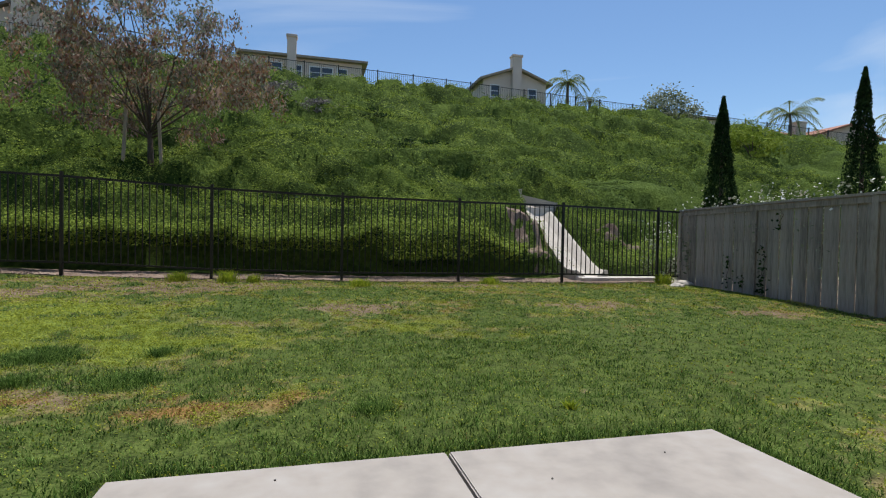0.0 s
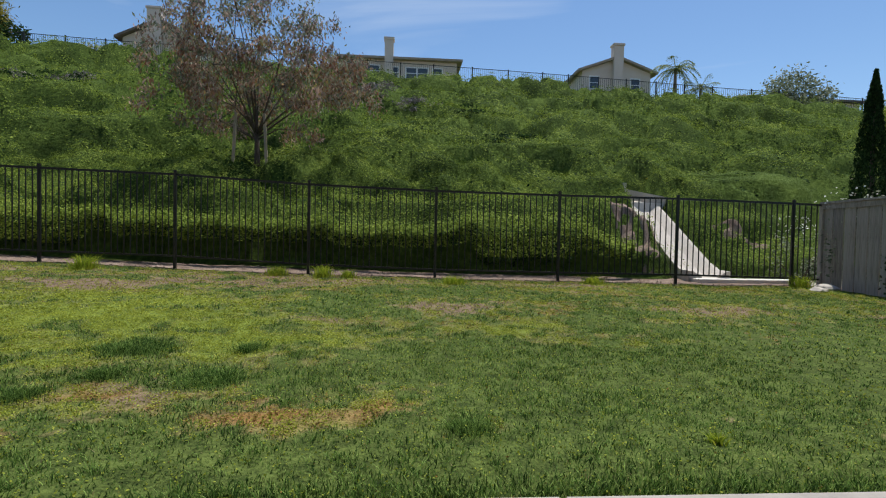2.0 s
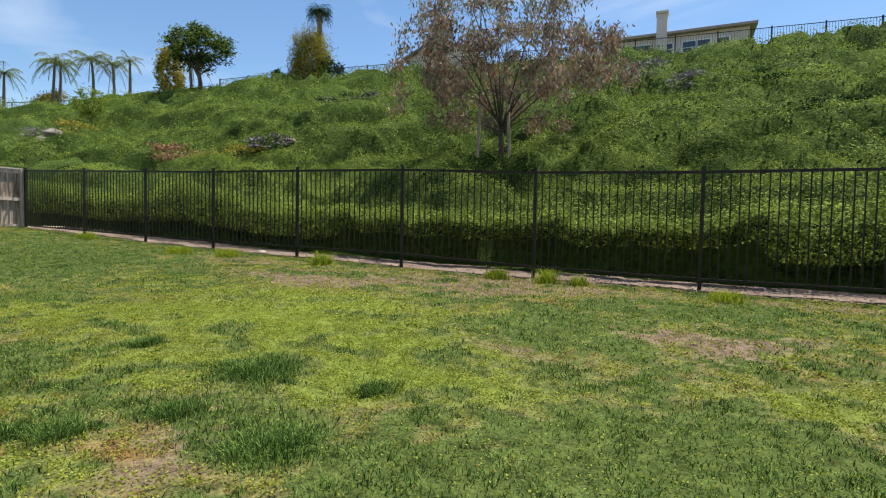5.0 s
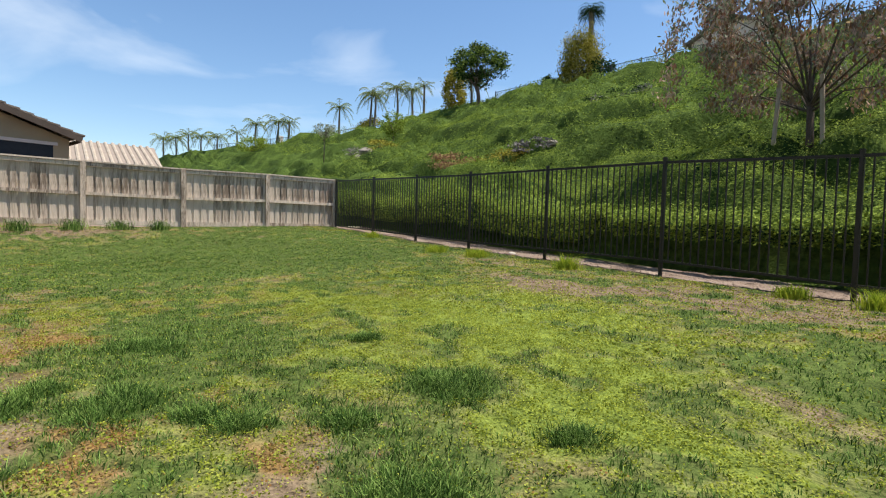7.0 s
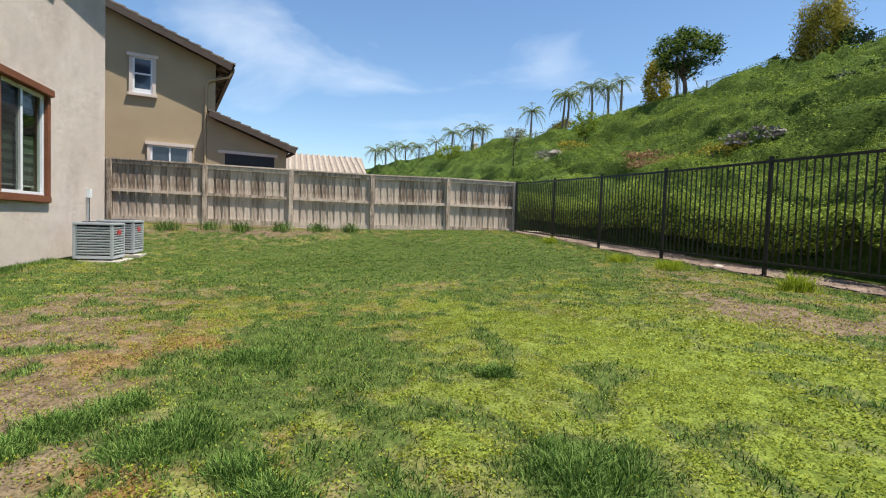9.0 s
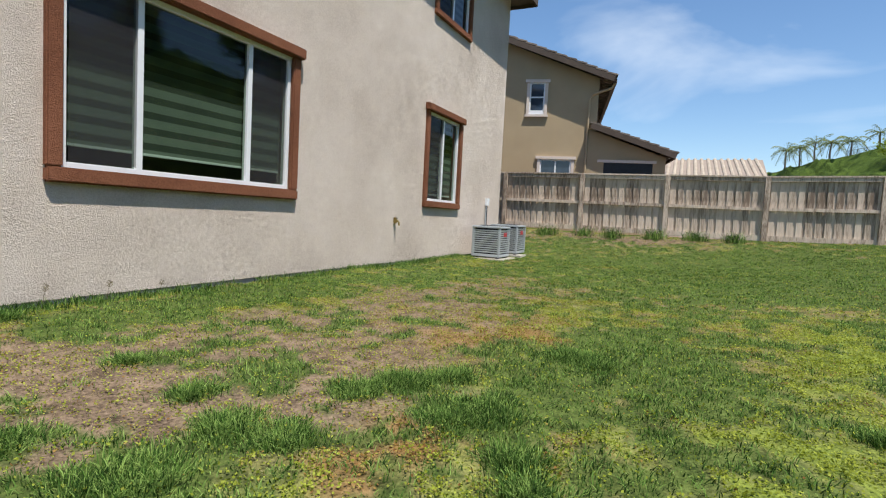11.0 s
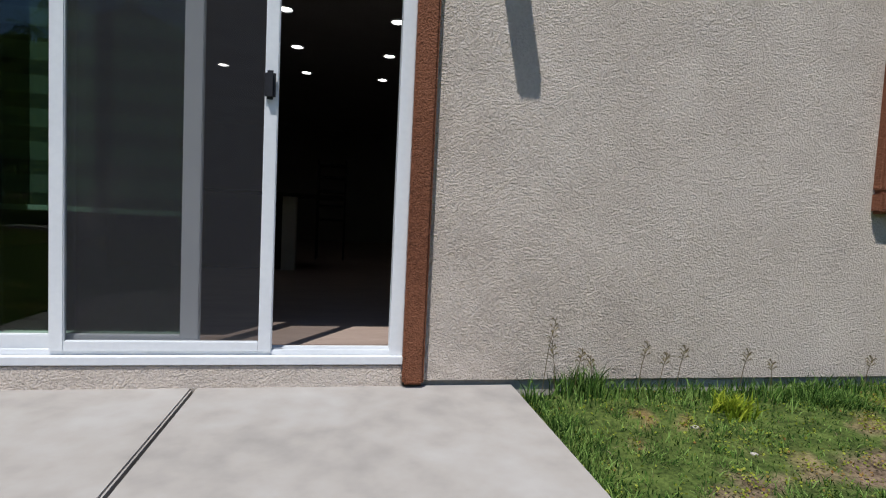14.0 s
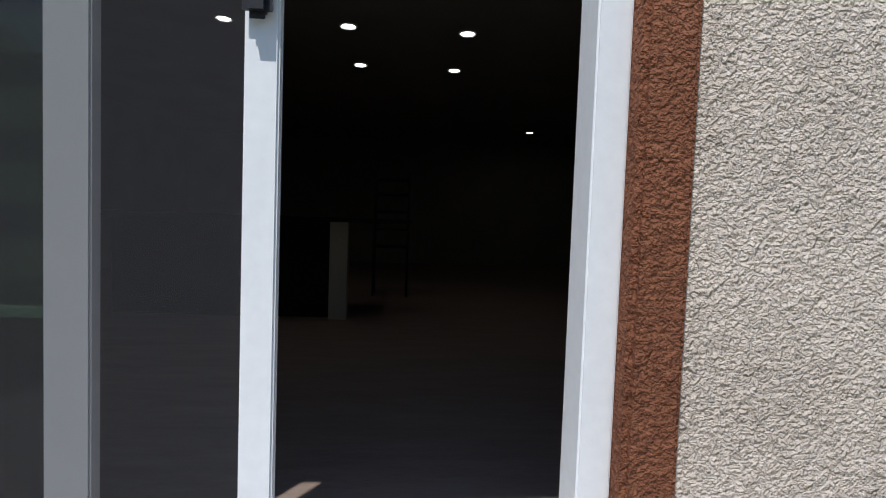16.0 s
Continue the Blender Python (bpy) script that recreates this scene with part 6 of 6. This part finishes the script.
def wall_grass(name, n, x0, x1, height, spread, label):
    q = np.column_stack([RNG.uniform(x0, x1, n), WALL_Y + 0.05 + np.abs(RNG.normal(size=n)) * spread])
    q = q[fbm(q[:, 0] * 2.0, q[:, 0] * 0 + 1.5, 501, 3) + RNG.uniform(-0.15, 0.15, n) > 0.4]
    z = bumpy_lawn(q[:, 0], q[:, 1]) - 0.005
    tagged(new(name, blade_mesh(name, np.column_stack([q, z]), height, BLADE_DARK, 0.006, 0.7)), label, "grass", kind="stuff")


wall_grass("wall_grass", 6500, -11.0, -0.88, 0.085, 0.12, "longer grass along the foot of the stucco wall")
wall_grass("wall_grass", 700, -1.3, -0.88, 0.15, 0.08, "tall grass tuft at the corner of the patio")
edge = np.column_stack([-0.9 - np.abs(RNG.normal(size=3500)) * 0.07, RNG.uniform(-0.4, 2.6, 3500)])
edge = np.concatenate([edge, np.column_stack([RNG.uniform(-0.9, 2.3, 3500), 2.54 + np.abs(RNG.normal(size=3500)) * 0.07]), np.column_stack([2.3 + np.abs(RNG.normal(size=2500)) * 0.07, RNG.uniform(0.3, 2.6, 2500)])])
tagged(new("edge_grass", blade_mesh("edge_grass", np.column_stack([edge, bumpy_lawn(edge[:, 0], edge[:, 1]) - 0.005]), 0.05, BLADE_DARK, 0.005, 1.0)), "grass hanging over the patio edge", "grass", kind="stuff")
for x, h in ((-0.98, 0.42), (-1.05, 0.3), (-1.15, 0.26), (-1.5, 0.3), (-1.62, 0.24), (-2.1, 0.26), (-2.3, 0.2), (-2.9, 0.22), (-3.4, 0.2), (-1.25, 0.22), (-1.72, 0.28), (-3.9, 0.16)):
    o = thing("seeding_grass", (x, WALL_Y + 0.1, -0.02), "thin grass stalk gone to seed by the wall", "grass", "seeding stalks by the wall")
    bm = bmesh.new()
    s = 0.12 * h * (1 if int(x * 100) % 2 else -1)
    tube(bm, [(0, 0, 0), (s * 0.4, 0.01, h * 0.6), (s, 0.02, h)], [0.0022, 0.0018, 0.001], 4)
    part("stalk", bm, BLADE_DRY, o)
    bm = bmesh.new()
    for i in range(9):
        t = 0.72 + 0.028 * i
        a = i * 2.4
        b = Vector((s * t, 0.015, h * t))
        tube(bm, [b, b + Vector((0.02 * math.cos(a), 0.02 * math.sin(a), 0.02)), b + Vector((0.03 * math.cos(a), 0.03 * math.sin(a), 0.012))], [0.0012, 0.0035, 0.001], 4)
    part("seed_head", bm, BLADE_DRY, o)

# ---- air conditioners, pads and fittings on the wall ----
def condenser(x0, x1, y0, y1, z0, h):
    w, d = x1 - x0, y1 - y0
    o = thing("air_conditioner", ((x0 + x1) / 2, (y0 + y1) / 2, z0), "grey louvred air-conditioning condenser on a concrete pad", "air conditioner", "condensers by the wall")
    a, b = w / 2, d / 2
    part("base_pan", boxes((-a, a, -b, b, 0.03, 0.09), bevel=0.008), AC_GREY, o)
    for sx in (-1, 1):
        for sy in (-1, 1):
            part("foot", boxes((sx * (a - 0.06) - 0.03, sx * (a - 0.06) + 0.03, sy * (b - 0.06) - 0.03, sy * (b - 0.06) + 0.03, 0, 0.03)), BLACK, o)
            part("corner_post", boxes((sx * a - 0.055 * (sx > 0), sx * a + 0.055 * (sx < 0), sy * b - 0.055 * (sy > 0), sy * b + 0.055 * (sy < 0), 0.09, h - 0.06), bevel=0.008), AC_GREY, o)
    part("coil", boxes((-a + 0.05, a - 0.05, -b + 0.05, b - 0.05, 0.09, h - 0.06)), AC_DARK, o)
    n = 11
    mx = mesh_of("slat", boxes((-0.012, 0.012, -b + 0.056, b - 0.056, -0.014, 0.014), bevel=0.004), AC_GREY)
    my = mesh_of("slat", boxes((-a + 0.056, a - 0.056, -0.012, 0.012, -0.014, 0.014), bevel=0.004), AC_GREY)
    for k in range(n):
        z = 0.13 + (h - 0.24) * k / (n - 1)
        for s in (-1, 1):
            place("slat", mx, o, pose(s * (a - 0.014), 0, z, 0, 25 * s, 0))
            place("slat", my, o, pose(0, s * (b - 0.014), z, -25 * s, 0, 0))
    part("top", boxes((-a - 0.01, a + 0.01, -b - 0.01, b + 0.01, h - 0.06, h - 0.015), bevel=0.012), AC_GREY, o)
    for r in (0.08, 0.15, 0.22, 0.28):
        bm = bmesh.new()
        tube(bm, [(r * math.cos(k * math.tau / 28), r * math.sin(k * math.tau / 28), h - 0.004) for k in range(29)], [0.006] * 29, 5)
        part("fan_guard", bm, AC_DARK, o)
    part("badge", boxes((-0.1, 0.1, b - 0.002, b + 0.006, h - 0.24, h - 0.15), bevel=0.003), RED, o, "red oval badge")
    pad = new("concrete_pad", mesh_of("concrete_pad", boxes((x0 - 0.12, x1 + 0.12, y0 - 0.1, y1 + 0.14, z0 - 0.12, z0), bevel=0.012), CONCRETE_DIM))
    tagged(pad, "grey concrete pad under the condenser", "pad", "condenser pads")


condenser(-12.02, -11.34, -0.22, 0.44, 0.02, 0.72)
condenser(-13.2, -12.52, -0.22, 0.46, 0.06, 0.72)
bib = thing("hose_bib", (-8.37, WALL_Y, 0.77), "small brass hose tap on the stucco wall", "tap")
bm = bmesh.new()
tube(bm, [(0, 0, 0), (0, 0.07, 0), (0, 0.1, -0.03), (0, 0.1, -0.08)], [0.018, 0.018, 0.016, 0.014], 8)
part("spout", bm, BRASS, bib)
part("body", boxes((-0.03, 0.03, 0.0, 0.045, -0.05, 0.06), bevel=0.01), BRASS, bib)
part("handle", boxes((-0.035, 0.035, 0.05, 0.065, 0.04, 0.055), bevel=0.004), BLACK, bib)
dis = thing("disconnect_box", (-12.75, WALL_Y, 1.3), "white electrical disconnect box above the condensers", "electrical box")
part("box", boxes((-0.06, 0.06, 0, 0.08, -0.09, 0.09), bevel=0.008), VINYL, dis)
for k, dxx in enumerate((-0.03, 0.03)):
    bm = bmesh.new()
    tube(bm, [(dxx, 0.03, -0.09), (dxx, 0.03, -0.7), (dxx - 0.05, 0.15, -1.0)], [0.014] * 3, 6)
    part("conduit", bm, AC_GREY if k else AC_DARK, dis)
flood = thing("wall_lamp", (-0.66, WALL_Y, 2.5), "dark box-shaped lamp on a wall arm", "lamp")
part("back_plate", boxes((-0.05, 0.05, 0, 0.02, -0.06, 0.06), bevel=0.006), BLACK, flood)
bm = bmesh.new()
tube(bm, [(0, 0.02, 0), (0, 0.12, 0)], [0.022, 0.022], 8)
part("arm", bm, BLACK, flood)
bm = bmesh.new()
box(bm, -0.06, 0.06, 0.12, 0.33, -0.05, 0.04, bevel=0.008)
part("lamp_box", bm, BLACK, flood)

# ---- things inside ----
isl = thing("kitchen_island", (1.6, -4.5, RZ0), "kitchen island with a pale end panel in the dark room", "island")
part("end_panel", boxes((-1.02, -0.87, 0.35, 0.5, 0, 0.83)), CABINET_PAINT, isl)
part("worktop", boxes((-1.55, 1.0, -0.5, 0.55, 0.83, 0.87), bevel=0.006), AC_DARK, isl)
part("body", boxes((-0.86, 0.95, -0.4, 0.4, 0, 0.83)), AC_DARK, isl)
rack = thing("metal_rack", (0.25, -5.6, RZ0), "dark tiered rack standing in the dark room", "rack")
for z in (0.55, 0.75, 0.95, 1.15, 1.32):
    part("shelf", boxes((-0.2, 0.2, -0.15, 0.15, z, z + 0.025), bevel=0.004), AC_DARK, rack)
for x in (-0.19, 0.19):
    for y in (-0.14, 0.14):
        part("upright", boxes((x - 0.012, x + 0.012, y - 0.012, y + 0.012, 0, 1.4)), AC_DARK, rack)

# ---- small litter ----
n = 5200
gx, gy = RNG.uniform(-16.3, 8.2, n), RNG.uniform(10.45, 12.0, n)
gr = RNG.uniform(0.008, 0.03, n) ** 1.0
corner = np.array([(1, 0, 0), (0, 1, 0), (-1, 0, 0), (0, -1, 0), (0, 0, 0.7), (0, 0, -0.5)])
gv = corner[None] * gr[:, None, None] * RNG.uniform(0.6, 1.3, (n, 6, 1)) + np.column_stack([gx, gy, bumpy_lawn(gx, gy) + 0.3 * gr])[:, None, :]
tri = np.array([(0, 1, 4), (1, 2, 4), (2, 3, 4), (3, 0, 4), (1, 0, 5), (2, 1, 5), (3, 2, 5), (0, 3, 5)])
gf = (np.arange(n)[:, None, None] * 6 + tri[None]).reshape(-1, 3)
tagged(new("gravel", raw_mesh("gravel", gv.reshape(-1, 3), gf, DIRT)), "loose clods and gravel on the dirt strip", "gravel", kind="stuff")

pebble = bpy.data.meshes.new("pebble")
bm = bmesh.new()
bmesh.ops.create_icosphere(bm, subdivisions=1, radius=0.0065)
bm.to_mesh(pebble)
bm.free()
pebble.materials.append(JOINT)
for x, y in ((1.05, 2.1), (1.75, 2.25), (0.9, 1.75), (-0.15, 2.35), (0.1, 1.3), (-0.35, 1.75), (-0.5, 1.9), (-0.62, 1.85), (0.15, 0.55), (0.55, 0.7), (1.9, 1.2)):
    o = new("pebble", pebble)
    o.matrix_world = pose(x, y, 0.026 - 0.019 * (y - WALL_Y) + 0.003, 0, 0, 50 * x) @ Matrix.Diagonal((1, 0.8, 0.5, 1))
    tagged(o, "small dark pebble lying on the patio", "pebble", "litter on the patio")
for x, y, sz in ((-1.55, 0.02, 0.018), (-1.65, 0.25, 0.014), (-8.2, 10.2, 0.05), (-7.9, 10.9, 0.08), (8.2, 10.0, 0.2), (7.8, 9.7, 0.15)):
    bm = bmesh.new()
    bmesh.ops.create_icosphere(bm, subdivisions=2, radius=sz)
    for v in bm.verts:
        v.co *= 1 + 0.3 * noise.noise(v.co * 40 + Vector((x, y, 1)))
        v.co.z *= 0.45
    o = new("stone", mesh_of("stone", bm, CONCRETE_DIM))
    o.location = (x, y, float(bumpy_lawn(np.array([x]), np.array([y]))[0]) + sz * 0.1)
    tagged(o, "pale stone lying on the ground", "stone", "stones in the yard")
